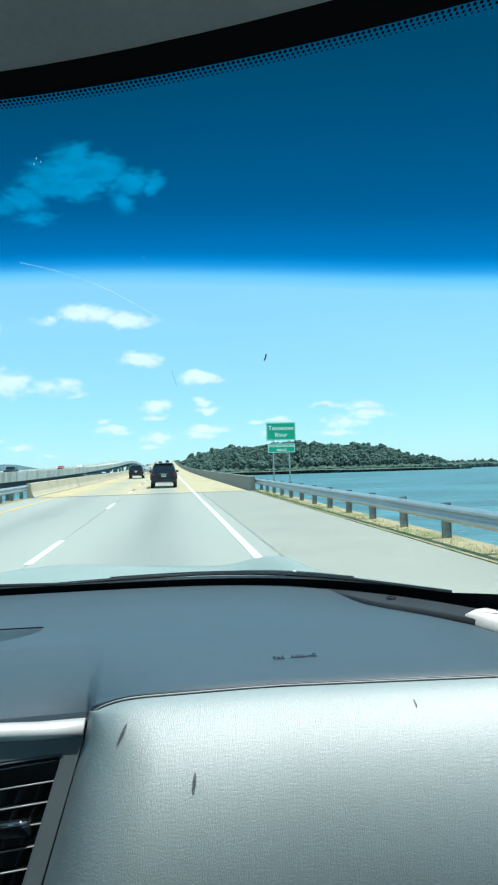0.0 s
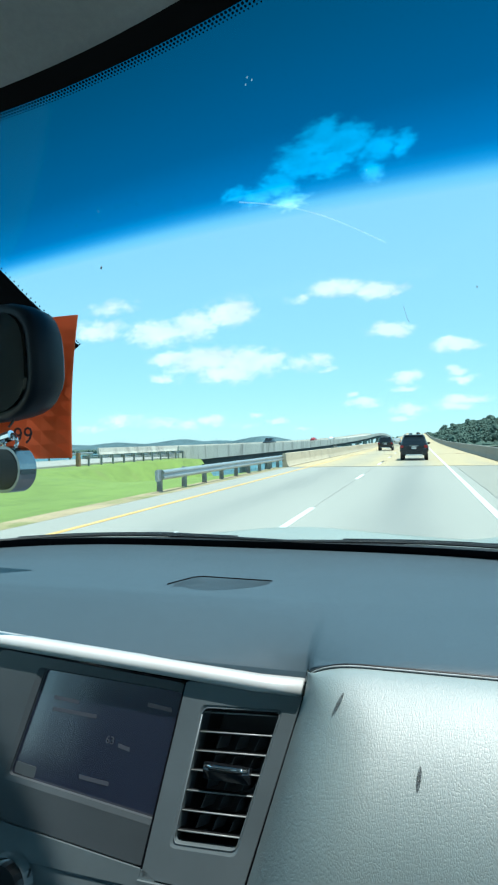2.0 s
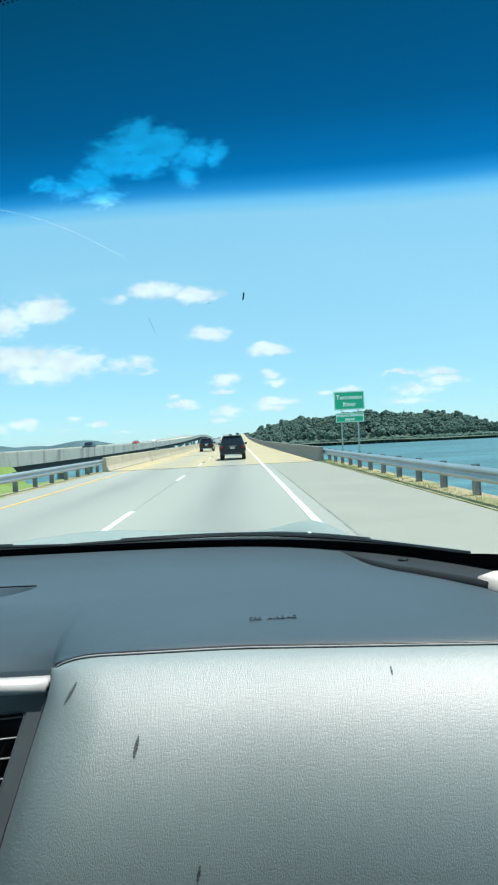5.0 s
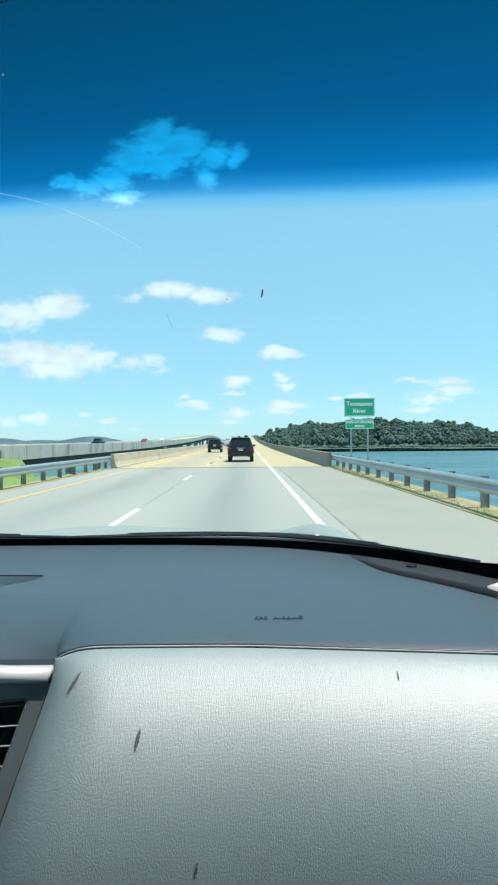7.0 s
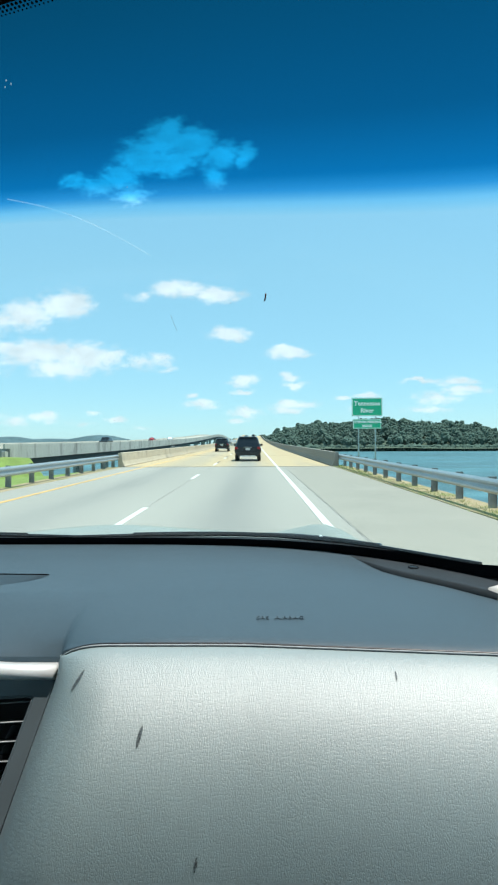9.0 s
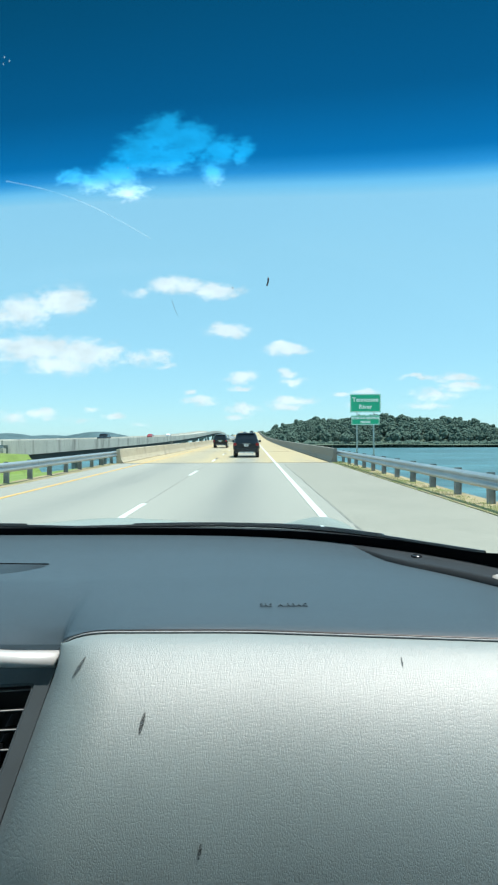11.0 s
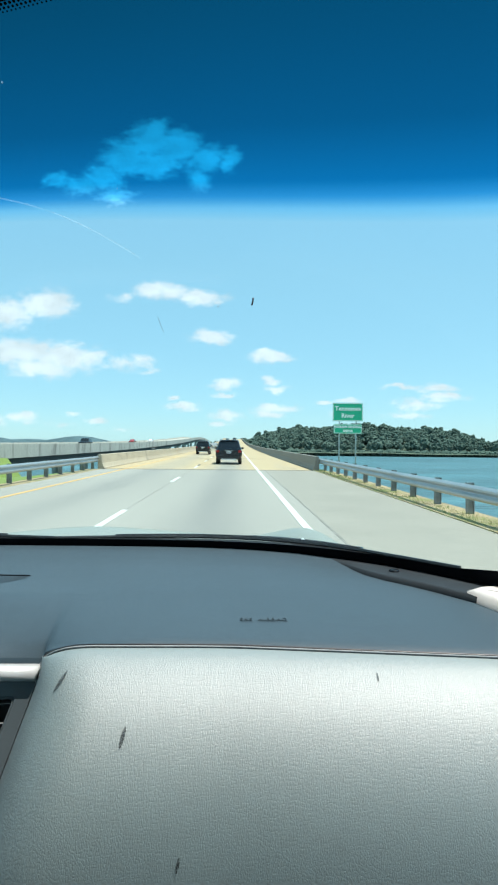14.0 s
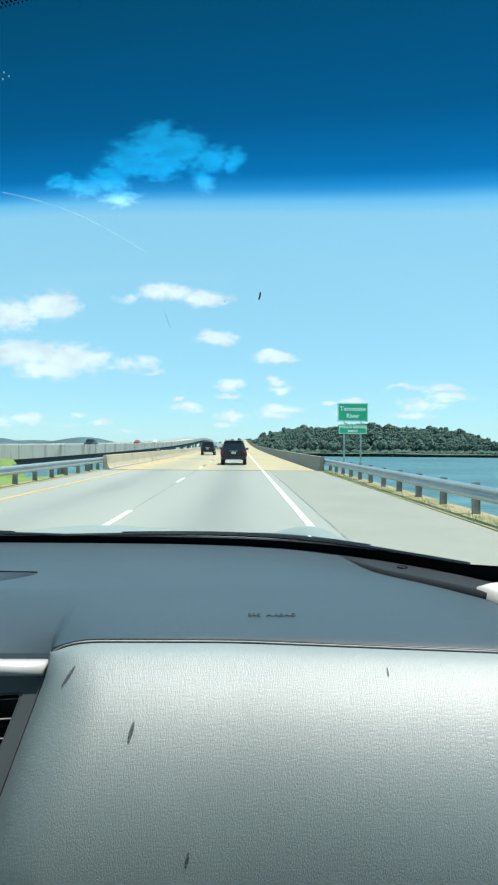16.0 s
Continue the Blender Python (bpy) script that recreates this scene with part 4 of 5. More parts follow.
def frit():
    """Black ceramic border of the glass, with its rows of dots."""
    us = arange(-1.0, 1.0, 0.03)
    top = part("frit_border", grid([[glass(side_x(u, s), s, 0.002) for u in us] for s in (1.008, 1.04, 1.06, 1.12)])[0], M["frit"], screen)
    tagged(top, "black upper border of the windscreen")
    part("frit_border", grid([[glass(side_x(u, s), s, 0.002) for u in us] for s in (-0.02, 0.0, 0.025)])[0], M["frit"], screen)
    for e in (-1, 1):
        part("frit_border", grid([[glass(side_x(e * u, s), s, 0.0025) for s in arange(-0.02, 1.1, 0.04)] for u in (1.02, 0.99, 0.975)])[0], M["frit"], screen)
    V, F = [], []
    for r, (s, rad) in enumerate(((1.0055, 0.0019), (1.0015, 0.0016), (0.9980, 0.0011))):
        for x in arange(-1.3, 0.50, 0.0054):
            c = glass(x + (0.0027 if r % 2 else 0), s, 0.0025)
            up = (glass(x, s + 0.01) - glass(x, s)).normalized()
            k = len(V)
            V += [c + Vector((math.cos(a) * rad, 0, 0)) + up * (math.sin(a) * rad * 0.9) for a in (j * math.tau / 8 for j in range(8))]
            F.append(tuple(range(k, k + 8)))
    tagged(mesh_ob("frit_dots", V, F, M["frit"], screen), "rows of small black dots", kind="stuff")
    # patch behind the mirror
    edge = [(-0.88, 0.83), (-0.82, 0.78), (-0.782, 0.69), (-0.735, 0.60), (-0.716, 0.565), (-0.735, 0.552), (-0.80, 0.545), (-0.95, 0.545), (-1.0, 0.62), (-0.96, 0.74), (-0.90, 0.80)]
    bm = bmesh.new()
    bm.faces.new([bm.verts.new(glass(x, s, 0.003)) for x, s in edge])
    rim = []
    for (xa, sa), (xb, sb) in zip(edge[:6], edge[1:6]):
        for k in range(9):
            rim.append((xa + (xb - xa) * k / 9 + 0.0035, sa + (sb - sa) * k / 9 + 0.002))
    Vd, Fd = [], []
    for x, s in rim:
        c, k = glass(x, s, 0.003), len(Vd)
        Vd += [c + Vector((math.cos(a) * 0.0017, 0, math.sin(a) * 0.0017)) for a in (j * math.tau / 6 for j in range(6))]
        Fd.append(tuple(range(k, k + 6)))
    tagged(mesh_ob("patch_dots", Vd, Fd, M["frit"], screen), kind="stuff")
    part("sensor_patch", bm, M["frit"], screen, "black dotted patch behind the mirror")


frit()


# small marks on the glass
def smear(points, r, material, name, label, cat):
    for _ in range(2 if len(points) > 3 else 0):
        cut = [points[0]]
        for (xa, sa), (xb, sb) in zip(points, points[1:]):
            cut += [(xa * 0.75 + xb * 0.25, sa * 0.75 + sb * 0.25), (xa * 0.25 + xb * 0.75, sa * 0.25 + sb * 0.75)]
        points = cut + [points[-1]]
    ob = part(name, tube([glass(x, s, 0.003) for x, s in points], r, 5), material)
    return tagged(ob, label, cat)


smear([(0.0315, 0.577), (0.033, 0.582), (0.0335, 0.589)], 0.0012, M["bug"], "insect_smear", "small dark insect smear on the windscreen", "smear")
smear([(-0.109, 0.536), (-0.112, 0.544), (-0.1165, 0.565)], 0.0006, M["smudge"], "insect_smear", "faint grey insect smear on the windscreen", "smear")
smear([(-0.020, 0.578), (-0.0195, 0.579)], 0.0008, M["bug"], "insect_smear", "tiny dark fleck on the windscreen", "smear")
smear([(-0.607, 0.721), (-0.604, 0.725)], 0.0012, M["bug"], "insect_smear", "small black fleck on the windscreen", "smear")
smear([(-0.335, 0.782), (-0.285, 0.766), (-0.232, 0.741), (-0.183, 0.708), (-0.136, 0.671)], 0.0010, M["scratch"], "glass_scratch", "long pale curved scratch in the windscreen", "scratch")
for x, s in ((-0.155, 0.776), (-0.286, 0.932), (-0.281, 0.927), (-0.290, 0.925), (-0.570, 0.822), (-0.620, 0.806)):
    smear([(x, s), (x + 0.001, s + 0.002)], 0.0008, M["scratch"], "glass_chip", "tiny bright chip in the windscreen", "chip")


# ---------------- roof, pillars, cabin shell ----------------
rows = []
for k, (dy, z) in enumerate(((-0.018, 2.046), (-0.028, 2.041), (-0.045, 2.045), (-0.13, 2.062), (-0.6, 2.08), (-1.4, 2.08), (-2.8, 2.05))):
    rows.append([(x, y_head(x) * (1 if k < 4 else 0.8) + dy, z) for x in arange(-1.38, 0.60, 0.06)])
hl = part("ceiling", sheet(rows, 0.02), M["headliner"], None, smooth=True)
tagged(hl, "grey cloth headliner of the car roof", "headliner", "", "structure")


def a_pillar(sign):
    base, top = Vector((XC + sign * 0.955, 0.76, 1.265)), Vector((XC + sign * 1.02, 0.36, 2.03))
    rings = []
    for t in arange(-0.2, 1, 0.08):
        c = base.lerp(top, t)
        w = 0.06 - 0.01 * t
        rings.append([c + Vector(p) for p in ((-w * sign, 0.085, 0), (-w * 1.02 * sign, 0.03, 0), (-w * 0.7 * sign, -0.02, 0), (-w * 0.1 * sign, -0.055, 0), (w * sign, -0.06, 0), (w * sign, 0.085, 0))])
    ob = part("pillar_trim", loft(rings), M["pillar"], None, smooth=True)
    return tagged(ob, "pale grey plastic trim of the windscreen pillar", "pillar trim", "pillar trims", "structure")


a_pillar(1)
a_pillar(-1)


def corner_panel(sign):
    """Pale sill between the dash end, the windscreen corner and the door."""
    rows = []
    for y, x0 in ((1.00, 0.460), (0.95, 0.450), (0.90, 0.430), (0.865, 0.405), (0.838, 0.370), (0.77, 0.392), (0.70, 0.42)):
        rows.append([(XC + sign * (x0 - XC + d), min(y, y_base(x0 + d) - 0.012 + 0.05 * max(0, d - 0.1)), 1.293 + h) for d, h in ((0, -0.02), (0.003, 0.0), (0.02, 0.004), (0.12, 0.008), (0.24, 0.0))])
    ob = part("corner_panel", grid(rows)[0], M["pillar"], None, smooth=True)
    tagged(ob, "pale grey corner trim beside the dashboard", "corner trim", "corner trims", "structure")


corner_panel(1)
corner_panel(-1)
cabin = thing("cabin_wall", "dark lower walls and floor of the car cabin", "car cabin", "", "structure")
for x in (XC - 1.06, XC + 1.04):
    part("door_panel", box(x, x + 0.05, -2.3, 0.85, 0.45, 1.10, 0.02), M["darkgrey"], cabin)
    part("roof_rail", box(x, x + 0.05, -2.3, 0.45, 2.0, 2.06, 0.01), M["headliner"], cabin)
    part("door_post", box(x, x + 0.05, -0.75, -0.6, 1.10, 2.0, 0.02), M["headliner"], cabin)
part("floor_pan", box(XC - 1.0, XC + 1.03, -2.3, 1.2, 0.42, 0.47), M["darkgrey"], cabin)
part("rear_panel", box(XC - 1.0, XC + 1.03, -2.35, -2.3, 0.45, 1.15), M["darkgrey"], cabin)
for x in (XC - 1.06, XC + 1.04):
    part("rear_pillar", box(x, x + 0.05, -2.3, -2.05, 1.10, 2.0, 0.02), M["headliner"], cabin)
    part("door_post", box(x, x + 0.05, -1.62, -1.5, 1.10, 2.0, 0.02), M["headliner"], cabin)
for x in (XC - 0.45, XC + 0.45):
    part("rear_seat", box(x - 0.3, x + 0.3, -1.5, -1.25, 0.6, 1.75, 0.06), M["darkgrey"], cabin)
# unseen driver's seat, added to darken the display's right-hand reflection
part("front_seat", box(XC - 0.70, XC - 0.20, -0.42, -0.18, 0.55, 1.45, 0.07), M["darkgrey"], cabin)
part("head_rest", box(XC - 0.58, XC - 0.32, -0.42, -0.30, 1.50, 1.72, 0.05), M["darkgrey"], cabin)
part("bulkhead", box(XC - 1.0, XC + 1.03, 1.0, 1.04, 0.45, 1.15), M["black"], cabin)


# outer body that stands on the road
shell = thing("car_body", "pearl silver outer body of the car on four wheels", "car")
for s in (-1, 1):
    part("side_panel", loft([[(XC + s * (1.075 + a), y, 0.09 + z) for a, z in ((0.0, 0.22), (0.03, 0.30), (0.05, 0.62), (0.03, 0.98), (0.0, 1.0))] for y in (-2.4, -1.2, 0.0, 0.9)]), M["paint"], shell, smooth=True)
    for wy in (-1.55, 1.55):
        wheel = part("wheel", cyl((XC + s * 0.78, wy, 0.36 + zr(wy)), (XC + s * 1.02, wy, 0.36 + zr(wy)), 0.36, 28), M["tyre"], shell)
        part("rim", cyl((XC + s * 1.0, wy, 0.36 + zr(wy)), (XC + s * 1.03, wy, 0.36 + zr(wy)), 0.24, 20), M["silver"], wheel)
    part("front_wing", loft([[(XC + s * a, y, z) for a, z in ((0.90, 0.42), (1.02, 0.44), (1.02, h - 0.06), (0.96, h), (0.90, h - 0.03))] for y, h in ((0.92, 1.13), (1.10, 1.12), (1.6, 1.10), (2.15, 1.02), (2.3, 0.92))]), M["paint"], shell, smooth=True)
part("nose", box(XC - 0.92, XC + 0.92, 2.05, 2.38, 0.40, 1.02, 0.10, 3), M["paint"], shell)
part("roof_skin", sheet([[(x, y, 2.115 - 0.04 * abs(x - XC) ** 2 - (0.03 if y > 0.4 or y < -2.2 else 0)) for x in arange(XC - 1.05, XC + 1.05, 0.21)] for y in (-2.4, -2.0, -1.0, 0.0, 0.44)], 0.02), M["paint"], shell, smooth=True)


# ---------------- bonnet, scuttle, wipers ----------------
def bonnet():
    h = thing("bonnet", "pearl silver car bonnet reflecting the sky", "car bonnet")
    rows = []
    for i, t in enumerate(arange(0, 1, 0.05)):
        row = []
        for x in arange(-1.30, 0.46, 0.04):
            d = (x - XC) / 0.88
            y = (y_base(x) + 0.13) + t * (0.95 - 0.25 * d * d)
            rise = math.sin(math.pi * 0.5 * min(1, t * 1.4)) - 1.2 * max(0, t - 0.75) ** 2 * 4
            shape = 0.033 * math.exp(-((x - XC + 0.15) / 0.30) ** 2) + 0.084 * math.exp(-((x - XC - 0.68) / 0.13) ** 2) - 0.05 * max(0, abs(d) - 0.8)
            z = 1.168 + (-0.004 + shape) * rise
            row.append((x, y, z))
        rows.append(row)
    part("skin", sheet(rows, 0.02), M["paint"], h, smooth=True)


bonnet()
scut = thing("scuttle", "black plastic scuttle panel under the windscreen", "scuttle panel")
part("panel", grid([[(x, y_base(x) + dy, z) for x in arange(-1.3, 0.46, 0.04)] for dy, z in ((-0.02, 1.288), (0.02, 1.300), (0.06, 1.303), (0.11, 1.292), (0.15, 1.20))])[0], M["black"], scut, smooth=True)


def wiper(x0, x1, pivot, label):
    w = thing("windscreen_wiper", label, "wiper", "windscreen wipers")
    blade = []
    for t in arange(0, 1, 0.08):
        x = x0 + (x1 - x0) * t
        h = math.sin(math.pi * t)
        blade.append(Vector((x, y_base(x) + 0.045 + 0.025 * h, 1.3035 + 0.003 * h + 0.5 * (z_foot(x) - 1.292))))
    part("blade", tube(blade, 0.0042, 6), M["black"], w)
    part("rubber", tube([b + Vector((0, -0.009, -0.006)) for b in blade], 0.003, 5), M["tyre"], w)
    part("blade_spine", tube([b + Vector((0, 0.004, 0.0045)) for b in blade[2:-2]], 0.0016, 5), M["arm"], w)
    mid = blade[len(blade) // 2]
    arm = []
    for k in range(6):
        t = k / 5
        x = pivot + (mid.x - pivot) * t
        arm.append((Vector((x, y_base(x) + 0.095 - 0.02 * t, 1.2985 + 0.009 * math.sin(math.pi * 0.6 * t))), 1.0 - 0.45 * t))
    part("arm", loft([[c + Vector(q) * k for q in ((0, -0.007, 0.005), (0, 0.0, 0.008), (0, 0.010, 0.005), (0, 0.010, -0.006), (0, -0.007, -0.007))] for c, k in arm]), M["arm"], w)
    p = arm[0][0]
    part("pivot_cap", cyl(p - Vector((0, 0, 0.02)), p + Vector((0, 0, 0.006)), 0.013, 14), M["gloss_black"], w)
    part("hinge", cyl(arm[2][0] + Vector((0, -0.008, 0.001)), arm[2][0] + Vector((0, 0.011, 0.001)), 0.006, 10), M["silver"], w)


wiper(-0.40, 0.405, 0.27, "black wiper arm and blade parked at the passenger side")
wiper(-1.18, -0.38, -0.62, "black wiper arm and blade parked before the driver")


# ---------------- dashboard ----------------
def z_dash(y):
    return 1.279 + 0.0107 * (y - 0.735)


dash = thing("dashboard", "dark grey-blue soft dashboard with a pale grained airbag panel", "dashboard")


def front_row(x):
    """The rounded front of the dash top: further back over the middle console."""
    d = min(1, max(0, (x + 0.2395) / 0.075))
    t = math.sqrt(max(0, 1 - (1 - d) ** 2))
    wide = min(1, max(0, (x + 0.43) / 0.36))
    wide = wide * wide * (3 - 2 * wide)
    ys = [wide + (t - wide) * w for w in (0, 0.3, 0.6, 0.85, 0.95, 1.0, 1.0, 1.0, 1.0)]
    soft = min(1, max(0, (x + 0.30) / 0.17))
    soft = soft * soft * (3 - 2 * soft)
    zs = [wide + ((t if w == 1.0 else soft) - wide) * w for w in (0, 0.05, 0.16, 0.34, 0.55, 0.80, 1.0, 1.0, 1.0)]
    back = 0.11 * max(0, x)
    mid = [(0.86, 1.280), (0.825, 1.2705), (0.79, 1.2590), (0.76, 1.2482), (0.74, 1.2405), (0.729, 1.2360), (0.7205, 1.2322), (0.7198, 1.2314), (0.7190, 1.216)]
    pas = [(0.86, 1.280), (0.80, 1.2785), (0.74, 1.277), (0.70, 1.2740), (0.683, 1.2722), (0.670, 1.2698), (0.666, 1.2675), (0.6652, 1.2655), (0.667, 1.245)]
    return [(a[0] + (b[0] - a[0]) * p - (back if k else 0), a[1] + (b[1] - a[1]) * q) for k, (a, b, p, q) in enumerate(zip(mid, pas, ys, zs))]


def dash_top():
    cols = []
    for x in arange(-1.24, -0.42, 0.02) + arange(-0.41, -0.245, 0.01) + arange(-0.2395, -0.1645, 0.0075) + arange(-0.16, 0.405, 0.02):
        yb = y_base(x) - 0.012
        f = front_row(x)
        back = []
        for k in range(9):
            t = k / 8
            y = yb * (1 - t) + (f[0][0] + 0.02) * t
            y = max(y, f[0][0] + 0.001 * (9 - k))
            d = (x - XC)
            z = z_dash(y) + 0.012 * max(0, 1 - t * 3.2) - 0.0035 * math.exp(-((x - 0.30) / 0.10) ** 2) * max(0, 1 - t * 2.5)
            back.append((x, y, z))
        cols.append(back + [(x, a, b) for a, b in f])
    bm, _ = grid(cols)
    part("top_pad", bm, M["dash"], dash, "dark grey-blue grained dash top", smooth=True)


dash_top()

PROFILE = [(0.662, 1.2655), (0.650, 1.2645), (0.638, 1.2615), (0.622, 1.2545), (0.603, 1.2435), (0.583, 1.2285), (0.5655, 1.2110), (0.5500, 1.1920), (0.5365, 1.1710), (0.5250, 1.1475), (0.5150, 1.12), (0.506, 1.085), (0.499, 1.04), (0.494, 0.98), (0.492, 0.90)]


def drop(i):
    """How much the rounded left corner of the cover drops at a row of its profile."""
    return 0.047 * max(0, 1 - i * 0.21)


def pad_left(i):
    return -0.2395 - 0.30 * max(0, 1.222 - PROFILE[i][1] + drop(i))


def pad_point(x, i):
    y, z = PROFILE[i]
    d = x - pad_left(i)
    r = 0.105
    if d < r:
        # the rounded side runs back to the slope of the console
        bend = 1 - math.sqrt(max(0, 1 - max(0, 1 - d / 0.075) ** 2))
        soft = 0.55 * (1 - d / r) ** 2.2 + 0.45 * max(0, 1 - d / 0.06) ** 4
        w = min(1, i / 5)
        q = bend * (1 - w) + soft * w
        foot = 0.711 - 0.2894 * (1.2175 - z + drop(i))
        z -= bend * drop(i)
        y += q * (foot - y)
    return Vector((x, y - 0.11 * max(0, x), z))


def airbag_panel():
    rows = []
    for i, (y, z) in enumerate(PROFILE):
        left = pad_left(i)
        ds = [0, 0.0015, 0.004, 0.009, 0.016, 0.026, 0.04, 0.055, 0.075, 0.09, 0.105] + [0.105 + 0.04 * k for k in range(1, 17)]
        row = [pad_point(left, i) + Vector((0.004, 0.06, -0.01))]
        row += [pad_point(left + d, i) for d in ds]
        rows.append(row)
    bm, vs = grid(rows)
    ob = part("airbag_panel", bm, M["pad"], dash, "pale grey grained airbag cover", smooth=True)
    md = ob.modifiers.new("round", "SUBSURF")
    md.levels = md.render_levels = 1
    seam = []
    left = pad_left(0)
    for d in [0.0005, 0.002, 0.005, 0.010, 0.018, 0.028, 0.042, 0.056, 0.075, 0.09, 0.105] + [0.105 + 0.05 * k for k in range(1, 13)]:
        p = pad_point(left + d, 0)
        seam.append(p + Vector((0, 0.002, 0.0015)))
    part("seam_piping", tube(seam, 0.0011, 6), M["thread"], dash, "thin pale piping along the airbag cover", smooth=True)
    part("seam_gap", tube([p + Vector((0, 0.0035, 0.0002)) for p in seam], 0.0018, 6), M["black"], dash, smooth=True)


airbag_panel()
lettering("airbag_lettering", "SRS  AIRBAG", 0.0112, Matrix.Translation((0.050, 0.737, 1.2783)) @ pose(0, 0, 0, 1, 0, 0) @ Matrix.Diagonal((1, 1.6, 1, 1)), M["text"], dash, 0.0005, 1.05)



def smear_shadow(points, r, label):
    """Shadow of a windscreen smear, painted as a dark sheet on the airbag cover."""
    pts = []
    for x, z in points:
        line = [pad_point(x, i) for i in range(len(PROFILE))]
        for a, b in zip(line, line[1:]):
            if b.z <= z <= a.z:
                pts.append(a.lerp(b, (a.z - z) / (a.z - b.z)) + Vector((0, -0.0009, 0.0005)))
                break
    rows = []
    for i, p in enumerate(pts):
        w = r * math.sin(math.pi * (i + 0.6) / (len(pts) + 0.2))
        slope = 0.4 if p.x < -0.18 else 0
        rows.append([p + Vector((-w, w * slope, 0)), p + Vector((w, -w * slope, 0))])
    tagged(part("scuff_mark", grid(rows)[0], M["smear_shadow"]), label, "scuff mark", "scuff marks")


smear_shadow([(-0.1042, 1.2151), (-0.1050, 1.2111), (-0.1058, 1.2069), (-0.1067, 1.2029), (-0.1075, 1.1987)], 0.0022, "narrow painted shadow of an insect smear on the airbag cover")
smear_shadow([(-0.1825, 1.2518), (-0.1850, 1.2475), (-0.1875, 1.2431), (-0.1901, 1.2385), (-0.1928, 1.2339)], 0.0022, "long slanted painted shadow of an insect smear on the airbag cover")
smear_shadow([(0.1731, 1.2569), (0.1728, 1.2554), (0.1725, 1.2539), (0.1722, 1.2524), (0.1719, 1.2510)], 0.0010, "tiny painted shadow of an insect smear on the airbag cover")
smear_shadow([(-0.0410, 1.1166), (-0.0416, 1.1134), (-0.0422, 1.1102), (-0.0428, 1.1071), (-0.0434, 1.1038)], 0.0017, "faint painted shadow of an insect smear low on the airbag cover")

# speaker grille in the middle of the dash top
def grille_point(u, v, lift):
    """The leaf-shaped mesh: straight far edge, bowed near edge that meets it at both ends."""
    x = -0.512 + 0.158 * u
    far = 0.972 - 0.045 * max(0, 1 - u * 7) ** 2
    near = far - 0.070 * math.sin(math.pi * u ** 0.7) ** 0.6 - 0.004
    y = near + (far - near) * v
    return x, y, z_dash(y) + lift


g = part("speaker_grille", grid([[grille_point(u, v, 0.0004) for u in arange(0, 1, 0.05)] for v in (0, 0.5, 1)])[0], M["dash"], dash, "fine mesh speaker cover in the dash top")
V, F = [], []
for i in range(50):
    for j in range(14):
        x, y, z = grille_point((i + 0.5) / 50, (j + 0.5) / 14, 0.0010)
        k, r = len(V), 0.0010
        V += [(x - r, y - r, z), (x + r, y - r, z), (x + r, y + r, z), (x - r, y + r, z)]
        F.append((k, k + 1, k + 2, k + 3))
tagged(mesh_ob("grille_mesh", V, F, M["black"], g), kind="stuff")
part("grille_slot", tube([(-0.526, 0.918, z_dash(0.918) + 0.001), (-0.500, 0.975, z_dash(0.975) + 0.001), (-0.485, 0.984, z_dash(0.98) + 0.001), (-0.352, 0.977, z_dash(0.977) + 0.001)], 0.0011, 6), M["frit"], dash, smooth=True)

# light-sensor dome and the raised corner of the dash top
part("sensor_dome", loft([[(0.30 + r * math.cos(a), 0.985 + r * math.sin(a), z_dash(0.985) + 0.010 + h) for a in (k * math.tau / 16 for k in range(16))] for r, h in ((0.010, 0), (0.0092, 0.002), (0.006, 0.0034), (0.002, 0.004))]), M["gloss_black"], dash, smooth=True)
end = []
for t in arange(0, 1, 0.1):
    a = [(0.205 + 0.235 * t, y_base(0.205 + 0.235 * t) - 0.02 - w * (0.068 + 0.045 * t) * min(1, 4 * t + 0.05), z_dash(0.95) + 0.008 + 0.004 * (1 - w)) for w in (0, 0.4, 0.8, 1.0)]
    a.append((a[-1][0], a[-1][1] - 0.003, a[-1][2] - 0.012))
    end.append(a)
part("demister_cover", grid(end)[0], M["demister"], dash, "darker raised demister cover", smooth=True)

# satin strip along the top of the console
def console(u, v, out=0.0):
    """A point of the sloped middle console: u along the car's width, v downwards from the strip, out towards the seats."""
    n = Vector((0.0065, 0.9606, -0.2779))
    down = Vector((0, -0.278, -0.9606))
    return Vector((u, 0.7085, 1.2175)) + down * v - n * out


ring = [(0.010, -0.007), (0.014, -0.002), (0.014, 0.007), (0.009, 0.010), (-0.01, 0.010), (-0.01, -0.010)]
strip_rings = []
for x in arange(-1.3, -0.244, 0.06):
    strip_rings.append([console(x, v - 0.022 * max(0, -0.30 - x) / 0.4, o) for o, v in ring])
part("trim_strip", loft(strip_rings), M["silver"], dash, "satin silver strip over the console", smooth=True)

con = thing("centre_console", "dark grey plastic console surround with a display", "console")
part("backing", loft([[console(u, v, o) for o, v in ((-0.10, 0.0), (-0.012, 0.0), (-0.012, 0.24), (-0.10, 0.24))] for u in (-0.98, -0.40)]), M["gloss_black"], con)


